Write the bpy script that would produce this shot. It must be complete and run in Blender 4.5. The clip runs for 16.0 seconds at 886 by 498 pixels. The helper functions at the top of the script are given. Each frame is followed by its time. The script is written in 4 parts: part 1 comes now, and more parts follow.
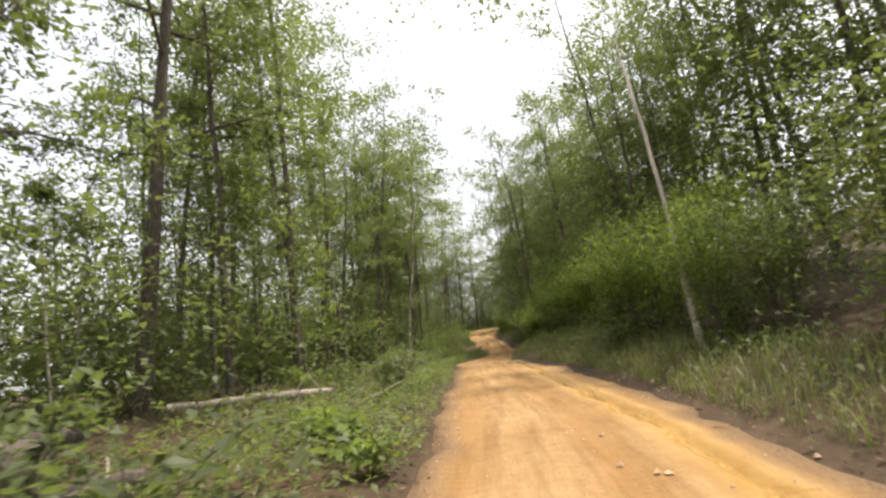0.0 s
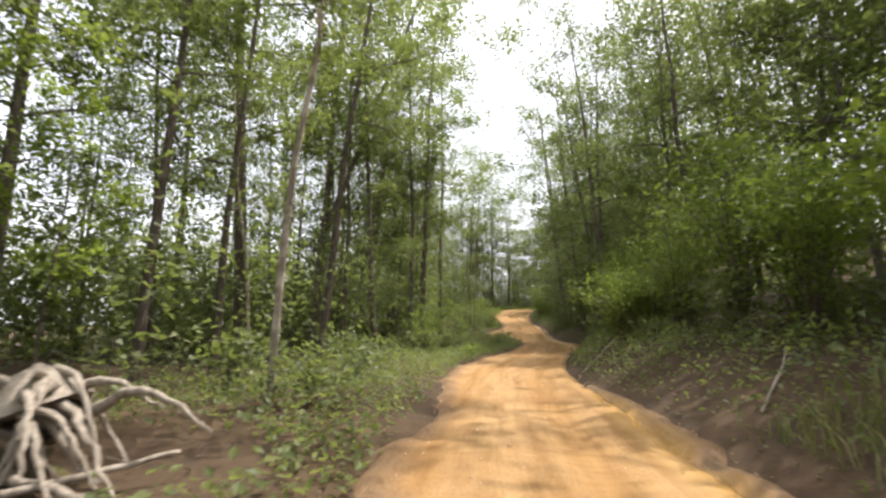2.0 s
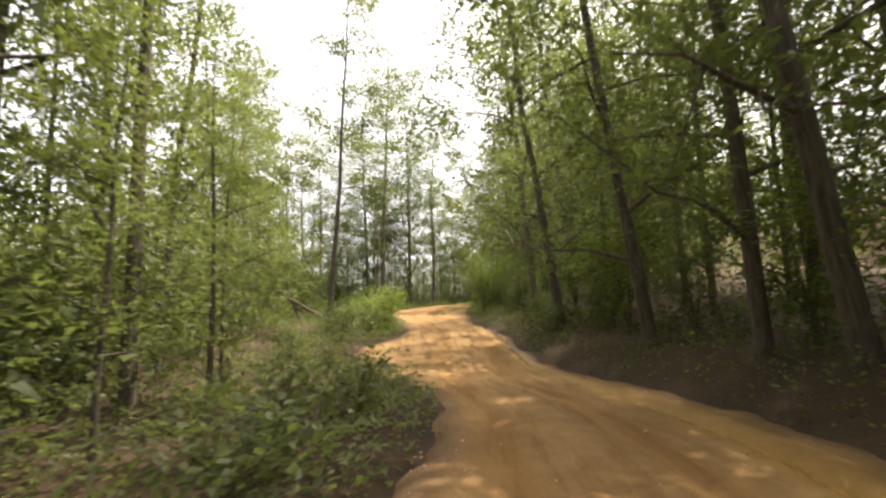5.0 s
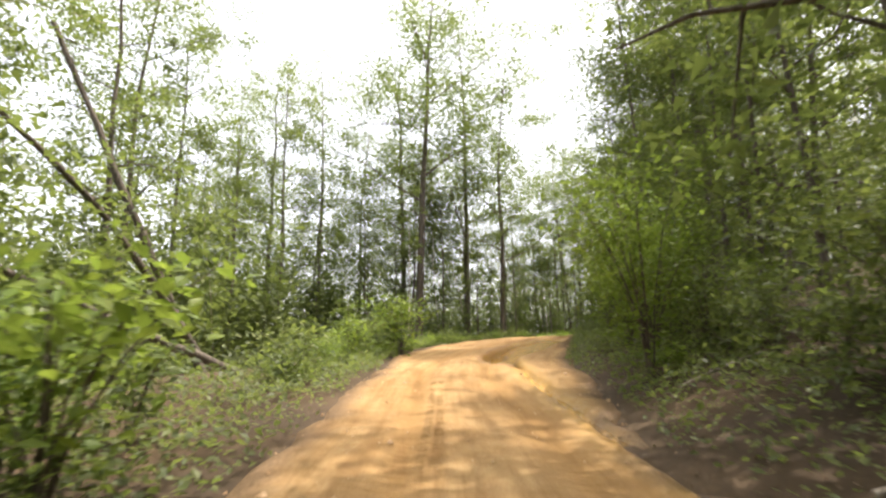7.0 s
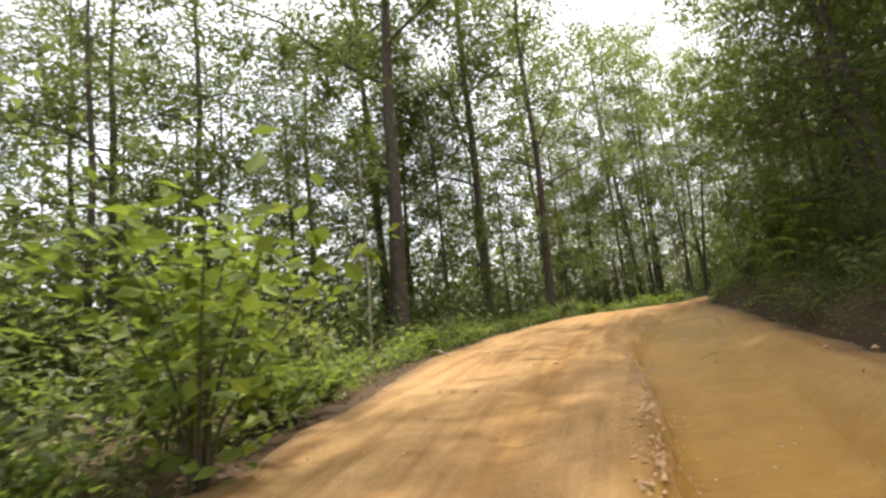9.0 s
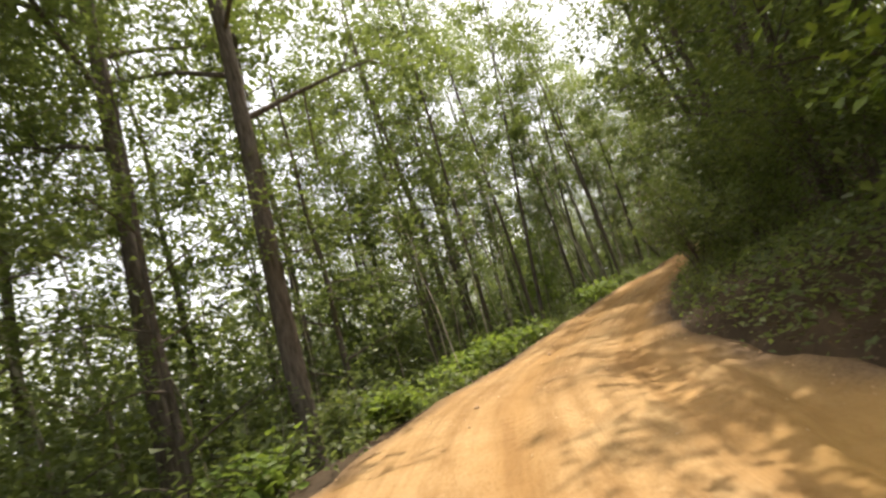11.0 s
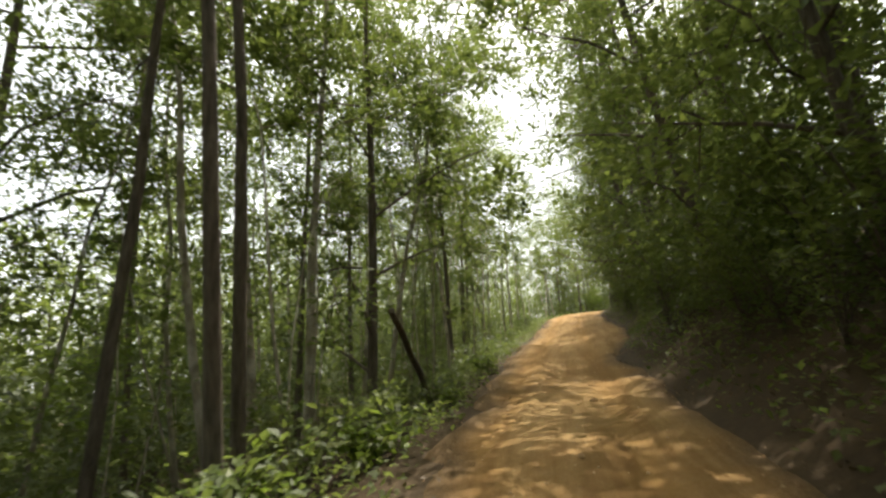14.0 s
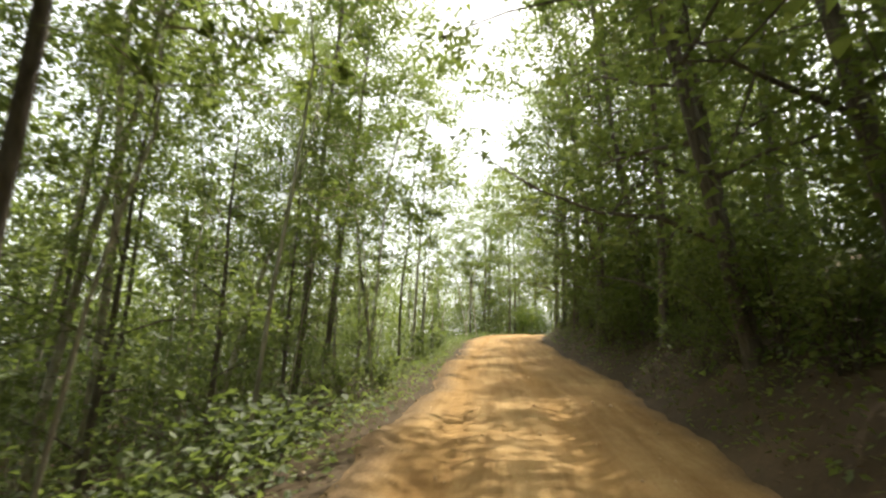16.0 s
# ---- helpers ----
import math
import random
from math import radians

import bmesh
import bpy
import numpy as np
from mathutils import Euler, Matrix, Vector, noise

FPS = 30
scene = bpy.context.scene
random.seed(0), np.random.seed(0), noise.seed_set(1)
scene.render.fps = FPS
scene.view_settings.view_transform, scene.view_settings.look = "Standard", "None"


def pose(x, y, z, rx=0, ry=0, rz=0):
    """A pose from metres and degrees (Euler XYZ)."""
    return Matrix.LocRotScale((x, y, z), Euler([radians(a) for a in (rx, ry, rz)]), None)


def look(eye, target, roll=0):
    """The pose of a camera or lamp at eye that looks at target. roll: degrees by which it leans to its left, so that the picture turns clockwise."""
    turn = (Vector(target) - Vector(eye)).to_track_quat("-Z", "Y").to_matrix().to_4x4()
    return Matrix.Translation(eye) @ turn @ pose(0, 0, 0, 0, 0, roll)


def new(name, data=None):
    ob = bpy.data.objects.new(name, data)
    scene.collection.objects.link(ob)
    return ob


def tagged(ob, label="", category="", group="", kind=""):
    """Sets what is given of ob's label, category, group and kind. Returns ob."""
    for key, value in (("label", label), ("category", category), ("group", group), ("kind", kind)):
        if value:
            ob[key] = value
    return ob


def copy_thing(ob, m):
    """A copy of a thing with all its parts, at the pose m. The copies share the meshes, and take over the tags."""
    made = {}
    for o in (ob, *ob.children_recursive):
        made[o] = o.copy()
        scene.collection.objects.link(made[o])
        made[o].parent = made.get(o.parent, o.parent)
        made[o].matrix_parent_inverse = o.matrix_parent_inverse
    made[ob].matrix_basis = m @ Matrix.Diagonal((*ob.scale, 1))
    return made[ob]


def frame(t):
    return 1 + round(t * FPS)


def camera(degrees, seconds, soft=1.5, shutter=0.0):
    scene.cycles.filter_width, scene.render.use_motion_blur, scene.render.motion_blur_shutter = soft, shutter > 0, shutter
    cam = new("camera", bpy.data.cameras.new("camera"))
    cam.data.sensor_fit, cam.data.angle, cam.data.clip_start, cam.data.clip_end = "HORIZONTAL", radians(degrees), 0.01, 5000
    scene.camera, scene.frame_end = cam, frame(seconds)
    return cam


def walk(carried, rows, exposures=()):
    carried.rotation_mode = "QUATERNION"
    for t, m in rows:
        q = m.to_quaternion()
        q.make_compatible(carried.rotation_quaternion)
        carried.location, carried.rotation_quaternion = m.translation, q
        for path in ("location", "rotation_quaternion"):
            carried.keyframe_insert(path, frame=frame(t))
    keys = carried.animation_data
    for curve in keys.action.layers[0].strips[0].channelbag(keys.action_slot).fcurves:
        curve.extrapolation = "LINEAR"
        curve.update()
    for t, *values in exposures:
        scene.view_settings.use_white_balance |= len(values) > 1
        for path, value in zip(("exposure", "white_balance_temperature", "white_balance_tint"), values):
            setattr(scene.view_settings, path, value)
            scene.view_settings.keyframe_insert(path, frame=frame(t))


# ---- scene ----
cam = camera(78.3, 16.0, soft=2.5, shutter=0.15)
PATH = [
    (0, (0.0, 0.0, 1.2), (0.0, 1.96, 1.597), -6.0),
    (0.5, (0.356, 3.957, 1.378), (0.347, 5.927, 1.727), -2.0),
    (1, (0.625, 8.085, 1.482), (0.561, 10.06, 1.789), -0.4),
    (1.5, (0.708, 12.163, 1.636), (0.579, 14.131, 1.969), -0.3),
    (2, (0.814, 16.757, 1.735), (0.671, 18.726, 2.053), 0.5),
    (2.5, (0.969, 21.291, 1.935), (0.824, 23.263, 2.235), -0.8),
    (3, (1.037, 25.772, 2.015), (0.935, 27.748, 2.305), -0.3),
    (3.5, (1.391, 30.774, 2.015), (1.325, 32.751, 2.308), 0.1),
    (4, (1.9, 35.808, 2.043), (1.899, 37.794, 2.281), -1.6),
    (4.2, (2.104, 37.822, 2.054), (2.173, 39.792, 2.391), -3.3),
    (5.25, (3.5, 48.6, 2.32), (3.62, 50.58, 2.66), -1.0),
    (6.3, (4.286, 59.389, 2.776), (4.457, 61.345, 3.158), 0.7),
    (6.5, (4.352, 61.54, 3.055), (4.421, 63.495, 3.469), -0.6),
    (7, (4.515, 66.917, 3.752), (4.332, 68.858, 4.198), -0.4),
    (7.5, (4.203, 71.401, 4.263), (3.883, 73.327, 4.698), -1.0),
    (8, (3.8, 75.501, 4.583), (3.438, 77.435, 4.941), -1.7),
    (8.5, (3.494, 79.15, 4.962), (3.146, 81.067, 5.416), -1.9),
    (9, (3.455, 82.63, 5.203), (3.231, 84.584, 5.569), -5.7),
    (9.5, (3.821, 85.648, 5.566), (3.781, 87.581, 6.077), -14.8),
    (9.7, (3.967, 86.855, 5.712), (4.015, 88.785, 6.236), -18.3),
    (11.8, (7.523, 100.586, 7.089), (8.339, 102.383, 7.412), -10.4),
    (12, (8.425, 101.901, 7.164), (9.286, 103.671, 7.516), -9.8),
    (12.5, (10.679, 105.187, 7.352), (11.676, 106.875, 7.746), -9.0),
    (13, (13.228, 108.327, 7.634), (14.341, 109.929, 8.072), -7.1),
    (13.5, (15.816, 110.99, 7.857), (17.042, 112.502, 8.318), -5.1),
    (14, (18.464, 113.451, 8.325), (19.791, 114.876, 8.783), -3.5),
    (14.5, (21.019, 115.573, 8.639), (22.425, 116.921, 9.09), -0.5),
    (15, (23.668, 117.572, 8.977), (25.104, 118.882, 9.446), 1.7),
    (15.5, (26.36, 119.5, 9.373), (27.812, 120.778, 9.881), 2.2),
    (16, (29.099, 121.359, 9.781), (30.596, 122.595, 10.263), 2.2),
]
walk(cam, [(t, look(eye, target, roll)) for t, eye, target, roll in PATH], exposures=[(0, 1.35, 6500, 13), (2, 1.65, 6300, 15), (3.2, 1.9, 6300, 16), (4.2, 1.85, 7000, 17), (6.5, 1.95, 6700, 13), (7.5, 1.85, 6500, 12), (9, 1.7, 6600, 12), (9.6, 1.75, 6600, 11), (12.0, 1.75, 7000, 12), (13.2, 1.55, 7100, 6), (14, 1.62, 6800, 3), (14.5, 1.85, 6800, 2), (15, 1.85, 6800, 2), (16, 1.75, 6800, 2)])

# ---- world and sun ----
SUN_AZ, SUN_EL = radians(-66), radians(69)       # negative: to the right of +y; above the horizon
world = bpy.data.worlds.new("sky")
scene.world = world
world.use_nodes = True
wn = world.node_tree
wn.nodes.clear()
sky = wn.nodes.new("ShaderNodeTexSky")
sky.sky_type, sky.sun_disc = "NISHITA", False
sky.sun_elevation, sky.sun_rotation = SUN_EL, -SUN_AZ
sky.air_density, sky.dust_density, sky.ozone_density = 1.0, 9.0, 1.0
sky_back = wn.nodes.new("ShaderNodeBackground")
sky_back.inputs["Strength"].default_value = 0.15
sky_out = wn.nodes.new("ShaderNodeOutputWorld")
haze = wn.nodes.new("ShaderNodeMix")           # thin white cloud over the whole sky
haze.data_type = "RGBA"
haze.inputs[0].default_value = 0.6
haze.inputs[7].default_value = (4.2, 4.2, 4.15, 1)
wn.links.new(sky.outputs[0], haze.inputs[6])
wn.links.new(haze.outputs[2], sky_back.inputs["Color"])
wn.links.new(sky_back.outputs[0], sky_out.inputs["Surface"])
sun = new("sun", bpy.data.lights.new("sun", "SUN"))
sun.data.energy, sun.data.angle, sun.data.color = 2.3, radians(0.6), (1.0, 0.94, 0.84)
to_sun = Vector((-math.sin(SUN_AZ) * math.cos(SUN_EL), math.cos(SUN_AZ) * math.cos(SUN_EL), math.sin(SUN_EL)))
sun.matrix_world = look(to_sun * 60 + Vector((10, 60, 0)), Vector((10, 60, 0)))


# ---- materials ----
def material(name, rough=0.8, spec=0.3):
    m = bpy.data.materials.new(name)
    m.use_nodes = True
    b = m.node_tree.nodes["Principled BSDF"]
    b.inputs["Roughness"].default_value = rough
    b.inputs["Specular IOR Level"].default_value = spec
    return m, m.node_tree, b


def node(tree, kind, **values):
    n = tree.nodes.new(kind)
    for key, value in values.items():
        n.inputs[key.replace("_", " ")].default_value = value
    return n


def ramp(tree, fac, stops):
    r = tree.nodes.new("ShaderNodeValToRGB")
    r.color_ramp.elements[0].position, r.color_ramp.elements[0].color = stops[0][0], (*stops[0][1], 1)
    r.color_ramp.elements[1].position, r.color_ramp.elements[1].color = stops[-1][0], (*stops[-1][1], 1)
    for p, c in stops[1:-1]:
        r.color_ramp.elements.new(p).color = (*c, 1)
    tree.links.new(fac, r.inputs[0])
    return r.outputs[0]


def noise_tex(tree, scale, detail=4.0, rough=0.6):
    co = tree.nodes.new("ShaderNodeTexCoord")
    n = node(tree, "ShaderNodeTexNoise", Scale=scale, Detail=detail, Roughness=rough)
    tree.links.new(co.outputs["Object"], n.inputs["Vector"])
    return n.outputs[0]


def blend(tree, a, b, fac):
    mx = tree.nodes.new("ShaderNodeMix")
    mx.data_type = "RGBA"
    tree.links.new(a, mx.inputs[6])
    tree.links.new(b, mx.inputs[7])
    if isinstance(fac, float):
        mx.inputs[0].default_value = fac
    else:
        tree.links.new(fac, mx.inputs[0])
    return mx.outputs[2]


def bump(tree, b, height, strength, distance):
    n = node(tree, "ShaderNodeBump", Strength=strength, Distance=distance)
    tree.links.new(height, n.inputs["Height"])
    tree.links.new(n.outputs[0], b.inputs["Normal"])


def clay_material(name, low, mid, high, rough=0.9, rough_low=None):
    m, t, b = material(name, rough, 0.25)
    big, small = noise_tex(t, 0.55, 3.0), noise_tex(t, 14.0, 5.0, 0.7)
    a = ramp(t, big, [(0.3, low), (0.5, mid), (0.72, high)])
    g = ramp(t, small, [(0.32, tuple(0.55 * c for c in mid)), (0.52, mid), (0.75, high)])
    t.links.new(blend(t, a, g, 0.5), b.inputs["Base Color"])
    bump(t, b, small, 0.7, 0.03)
    if rough_low:
        rr = t.nodes.new("ShaderNodeMapRange")
        rr.inputs[3].default_value, rr.inputs[4].default_value = rough_low, rough
        t.links.new(big, rr.inputs[0])
        t.links.new(rr.outputs[0], b.inputs["Roughness"])
    return m


def bark_material(name, dark, light, spots=None):
    m, t, b = material(name, 0.95, 0.15)
    co = t.nodes.new("ShaderNodeTexCoord")
    mp = t.nodes.new("ShaderNodeMapping")
    mp.inputs["Scale"].default_value = (9, 9, 1.6)
    t.links.new(co.outputs["Object"], mp.inputs[0])
    n = node(t, "ShaderNodeTexNoise", Scale=2.2, Detail=6.0, Roughness=0.7)
    t.links.new(mp.outputs[0], n.inputs["Vector"])
    col = ramp(t, n.outputs[0], [(0.3, dark), (0.7, light)])
    if spots:
        patch = ramp(t, noise_tex(t, 1.7, 3.0), [(0.48, (0, 0, 0)), (0.6, (1, 1, 1))])
        sp = t.nodes.new("ShaderNodeRGB")
        sp.outputs[0].default_value = (*spots, 1)
        col = blend(t, col, sp.outputs[0], patch)
    t.links.new(col, b.inputs["Base Color"])
    bump(t, b, n.outputs[0], 0.9, 0.03)
    return m


def leaf_material(name, dark, mid, light, clear=0.45):
    """Thin leaves: part of the light passes through them; each leaf has its own green."""
    m = bpy.data.materials.new(name)
    m.use_nodes = True
    t = m.node_tree
    b = t.nodes["Principled BSDF"]
    out = t.nodes["Material Output"]
    b.inputs["Roughness"].default_value = 0.5
    b.inputs["Specular IOR Level"].default_value = 0.35
    geo = t.nodes.new("ShaderNodeNewGeometry")
    obj = t.nodes.new("ShaderNodeObjectInfo")
    mixv = t.nodes.new("ShaderNodeMath")
    mixv.operation = "MULTIPLY_ADD"
    mixv.inputs[1].default_value, mixv.inputs[2].default_value = 0.62, 0.0
    add = t.nodes.new("ShaderNodeMath")
    add.operation = "MULTIPLY_ADD"
    add.inputs[1].default_value = 0.38
    t.links.new(geo.outputs["Random Per Island"], mixv.inputs[0])
    t.links.new(obj.outputs["Random"], add.inputs[0])
    t.links.new(mixv.outputs[0], add.inputs[2])
    col = ramp(t, add.outputs[0], [(0.05, dark), (0.55, mid), (0.95, light)])
    t.links.new(col, b.inputs["Base Color"])
    tr = t.nodes.new("ShaderNodeBsdfTranslucent")
    warm = t.nodes.new("ShaderNodeRGB")
    warm.outputs[0].default_value = (0.32, 0.40, 0.06, 1)
    t.links.new(blend(t, col, warm.outputs[0], 0.35), tr.inputs["Color"])
    mx = t.nodes.new("ShaderNodeMixShader")
    mx.inputs[0].default_value = clear
    t.links.new(b.outputs[0], mx.inputs[1])
    t.links.new(tr.outputs[0], mx.inputs[2])
    t.links.new(mx.outputs[0], out.inputs["Surface"])
    return m


def road_material():
    """Orange clay: packed paler wheel lines, loose crumbs, and brown humus creeping in from the verges."""
    m, t, b = material("orange_clay", 0.92, 0.2)
    big, mid, fine = noise_tex(t, 0.35, 3.0), noise_tex(t, 2.6, 5.0, 0.65), noise_tex(t, 34.0, 4.0, 0.7)
    col = blend(t, ramp(t, big, [(0.36, (0.180, 0.098, 0.036)), (0.5, (0.306, 0.182, 0.072)), (0.62, (0.408, 0.271, 0.127))]),
                ramp(t, mid, [(0.28, (0.188, 0.106, 0.042)), (0.5, (0.329, 0.199, 0.084)), (0.72, (0.455, 0.322, 0.169))]), 0.55)
    col = blend(t, col, ramp(t, fine, [(0.3, (0.157, 0.093, 0.042)), (0.5, (0.329, 0.204, 0.084)), (0.75, (0.486, 0.373, 0.219))]), 0.35)
    tr = t.nodes.new("ShaderNodeAttribute")
    tr.attribute_name = "track"
    dk = t.nodes.new("ShaderNodeRGB")
    dk.outputs[0].default_value = (0.265, 0.14, 0.041, 1)
    tm = t.nodes.new("ShaderNodeMath")
    tm.operation = "MULTIPLY"
    t.links.new(tr.outputs["Fac"], tm.inputs[0])
    t.links.new(mid, tm.inputs[1])
    col = blend(t, col, dk.outputs[0], tm.outputs[0])
    across, along = t.nodes.new("ShaderNodeAttribute"), t.nodes.new("ShaderNodeAttribute")
    across.attribute_name, along.attribute_name = "across", "along"
    lane = t.nodes.new("ShaderNodeCombineXYZ")
    t.links.new(across.outputs["Fac"], lane.inputs[0])
    t.links.new(along.outputs["Fac"], lane.inputs[1])
    stretch = t.nodes.new("ShaderNodeMapping")
    stretch.inputs["Scale"].default_value = (4.2, 0.30, 1)
    t.links.new(lane.outputs[0], stretch.inputs[0])
    streak = node(t, "ShaderNodeTexNoise", Scale=1.0, Detail=4.0, Roughness=0.6)
    t.links.new(stretch.outputs[0], streak.inputs["Vector"])
    damp = t.nodes.new("ShaderNodeRGB")
    damp.outputs[0].default_value = (0.16, 0.08, 0.023, 1)
    streaked = ramp(t, streak.outputs[0], [(0.44, (0, 0, 0)), (0.62, (0.5, 0.5, 0.5))])
    col = blend(t, col, damp.outputs[0], streaked)
    wt = t.nodes.new("ShaderNodeAttribute")
    wt.attribute_name = "wet"
    wet = ramp(t, mid, [(0.3, (0.36, 0.20, 0.045)), (0.7, (0.44, 0.26, 0.064))])
    wet_mix = t.nodes.new("ShaderNodeMath")
    wet_mix.operation = "MULTIPLY"
    wet_mix.inputs[1].default_value = 0.85
    t.links.new(wt.outputs["Fac"], wet_mix.inputs[0])
    col = blend(t, col, wet, wet_mix.outputs[0])
    gloss = t.nodes.new("ShaderNodeMapRange")
    gloss.inputs[3].default_value, gloss.inputs[4].default_value = 0.92, 0.22
    t.links.new(wt.outputs["Fac"], gloss.inputs[0])
    t.links.new(gloss.outputs[0], b.inputs["Roughness"])
    vg = t.nodes.new("ShaderNodeAttribute")
    vg.attribute_name = "verge"
    vm = t.nodes.new("ShaderNodeMath")
    vm.operation = "MULTIPLY_ADD"
    vm.inputs[1].default_value = 1.6
    sub = t.nodes.new("ShaderNodeMath")
    sub.operation = "SUBTRACT"
    t.links.new(mid, sub.inputs[0])
    sub.inputs[1].default_value = 0.9
    t.links.new(vg.outputs["Fac"], vm.inputs[0])
    t.links.new(sub.outputs[0], vm.inputs[2])
    vm.use_clamp = True
    humus = ramp(t, fine, [(0.3, (0.075, 0.046, 0.023)), (0.7, (0.24, 0.155, 0.085))])
    col = blend(t, col, humus, vm.outputs[0])
    t.links.new(col, b.inputs["Base Color"])
    sm = t.nodes.new("ShaderNodeMath")
    sm.operation = "MULTIPLY_ADD"
    sm.inputs[1].default_value = 0.35
    t.links.new(fine, sm.inputs[0])
    t.links.new(mid, sm.inputs[2])
    # tyre lugs pressed across the wheel lines
    co = t.nodes.new("ShaderNodeTexCoord")
    lug = node(t, "ShaderNodeTexWave", Scale=1.9, Distortion=2.5, Detail=1.0, Detail_Scale=3.0)
    lug.bands_direction = "Y"
    t.links.new(co.outputs["Object"], lug.inputs["Vector"])
    worn = ramp(t, big, [(0.42, (0, 0, 0)), (0.58, (1, 1, 1))])
    lug_a = t.nodes.new("ShaderNodeMath")
    lug_a.operation = "MULTIPLY"
    t.links.new(tr.outputs["Fac"], lug_a.inputs[0])
    t.links.new(worn, lug_a.inputs[1])
    lug_b = t.nodes.new("ShaderNodeMath")
    lug_b.operation = "MULTIPLY"
    t.links.new(lug.outputs["Fac"], lug_b.inputs[0])
    t.links.new(lug_a.outputs[0], lug_b.inputs[1])
    lug_c = t.nodes.new("ShaderNodeMath")
    lug_c.operation = "MULTIPLY_ADD"
    lug_c.inputs[1].default_value = 0.3
    t.links.new(lug_b.outputs[0], lug_c.inputs[0])
    t.links.new(sm.outputs[0], lug_c.inputs[2])
    bump(t, b, lug_c.outputs[0], 0.9, 0.05)
    return m


CLAY = road_material()
MUD, mt, mb = material("muddy_water", 0.06, 0.5)
mt.links.new(ramp(mt, noise_tex(mt, 0.9, 3.0), [(0.3, (0.38, 0.225, 0.062)), (0.7, (0.46, 0.285, 0.085))]), mb.inputs["Base Color"])
bump(mt, mb, noise_tex(mt, 5.0, 2.0), 0.05, 0.01)
FOREST = clay_material("forest_soil", (0.028, 0.019, 0.011), (0.060, 0.039, 0.021), (0.120, 0.078, 0.042))
BARK = bark_material("grey_brown_bark", (0.05, 0.042, 0.034), (0.18, 0.15, 0.12))
PALE = bark_material("pale_bark", (0.14, 0.12, 0.09), (0.42, 0.37, 0.29), (0.55, 0.5, 0.42))
DEAD = bark_material("weathered_wood", (0.16, 0.13, 0.10), (0.45, 0.40, 0.33))
LEAF = leaf_material("leaf_green", (0.056, 0.078, 0.030), (0.106, 0.138, 0.046), (0.185, 0.21, 0.062), 0.52)
LEAF_DARK = leaf_material("leaf_dark", (0.050, 0.068, 0.030), (0.090, 0.118, 0.043), (0.148, 0.175, 0.056), 0.5)
# young growth's own bright green; on bushes and weeds it paints in sunlight
LEAF_BRIGHT = leaf_material("leaf_bright", (0.08, 0.13, 0.02), (0.14, 0.21, 0.03), (0.24, 0.31, 0.045), 0.5)
LITTER = leaf_material("dry_leaf", (0.05, 0.028, 0.014), (0.12, 0.07, 0.035), (0.28, 0.19, 0.11), 0.1)
STRAW = leaf_material("grass_blade", (0.07, 0.11, 0.02), (0.15, 0.19, 0.05), (0.32, 0.30, 0.12), 0.3)
STONE, st, sb = material("pebble_stone", 0.9)
st.links.new(ramp(st, noise_tex(st, 6.0), [(0.3, (0.34, 0.20, 0.10)), (0.7, (0.58, 0.42, 0.27))]), sb.inputs["Base Color"])

# ---- lie of the land ----
ROAD = np.array([(-0.9, -12, -0.3), (0, 0, 0), (0.5, 6, 0.22), (0.7, 12.2, 0.44), (0.85, 18, 0.62), (1.0, 23.5, 0.78), (1.35, 30.2, 0.82), (2.35, 37.8, 0.85),
                 (4.1, 47.5, 1.1), (4.75, 54, 1.33), (4.5, 60, 1.6), (4.5, 66.9, 2.55), (4.1, 72.5, 3.12), (3.55, 78, 3.66), (3.5, 83.3, 4.08), (4.1, 87.5, 4.55),
                 (5.3, 94, 5.2), (7.5, 100.6, 5.89), (10.7, 105.2, 6.15), (15.8, 111, 6.66), (21, 115.6, 7.44), (29.1, 121.4, 8.58), (37, 126.5, 9.55),
                 (48, 134.1, 11.3), (57, 139.6, 12.7), (66, 142.6, 13.7), (78, 143.5, 14.6), (95, 143, 15.5)], float)
EDGE_LEFT = [(0, 1.0), (14, 0.9), (36, 0.9), (41, 1.2), (47, 1.75), (51, 1.8), (55, 1.5), (61, 1.5), (67, 1.2), (71, 1.8), (74, 3.2), (76.5, 3.2), (78.5, 2.1), (81, 1.5), (87, 1.6),
             (93, 1.75), (98, 2.6), (104, 3.3), (110, 3.0), (114, 1.9), (120, 1.65), (130, 1.6), (134, 0.8), (142, 0.9), (150, 1.35), (160, 1.3), (200, 1.0)]
EDGE_RIGHT = [(0, 2.4), (18, 2.3), (29, 2.5), (33, 2.1), (39, 1.9), (44, 1.7), (50, 1.6), (57, 1.8), (66, 2.4), (78, 1.9), (84, 1.7), (89, 2.7), (98, 3.0),
              (107, 2.9), (111, 2.1), (116, 1.6), (124, 1.4), (127, 1.3), (135, 1.8), (144, 1.6), (150, 2.2), (156, 2.6), (200, 2.5)]
FALL_LEFT = [(0, -0.02), (45, 0.0), (70, 0.04), (90, 0.10), (104, 0.14), (112, 0.22), (120, 0.38), (150, 0.42), (200, 0.3)]
BANK_RIGHT = [(0, 0.08), (24, 0.12), (32, 0.3), (40, 0.45), (58, 0.5), (70, 0.25), (80, 0.15), (95, 0.2), (112, 0.2), (122, 0.25), (132, 0.35), (142, 0.55), (200, 0.55)]
RISE_RIGHT = [(0, 0.14), (30, 0.24), (50, 0.3), (75, 0.18), (100, 0.12), (115, 0.2), (128, 0.34), (200, 0.36)]


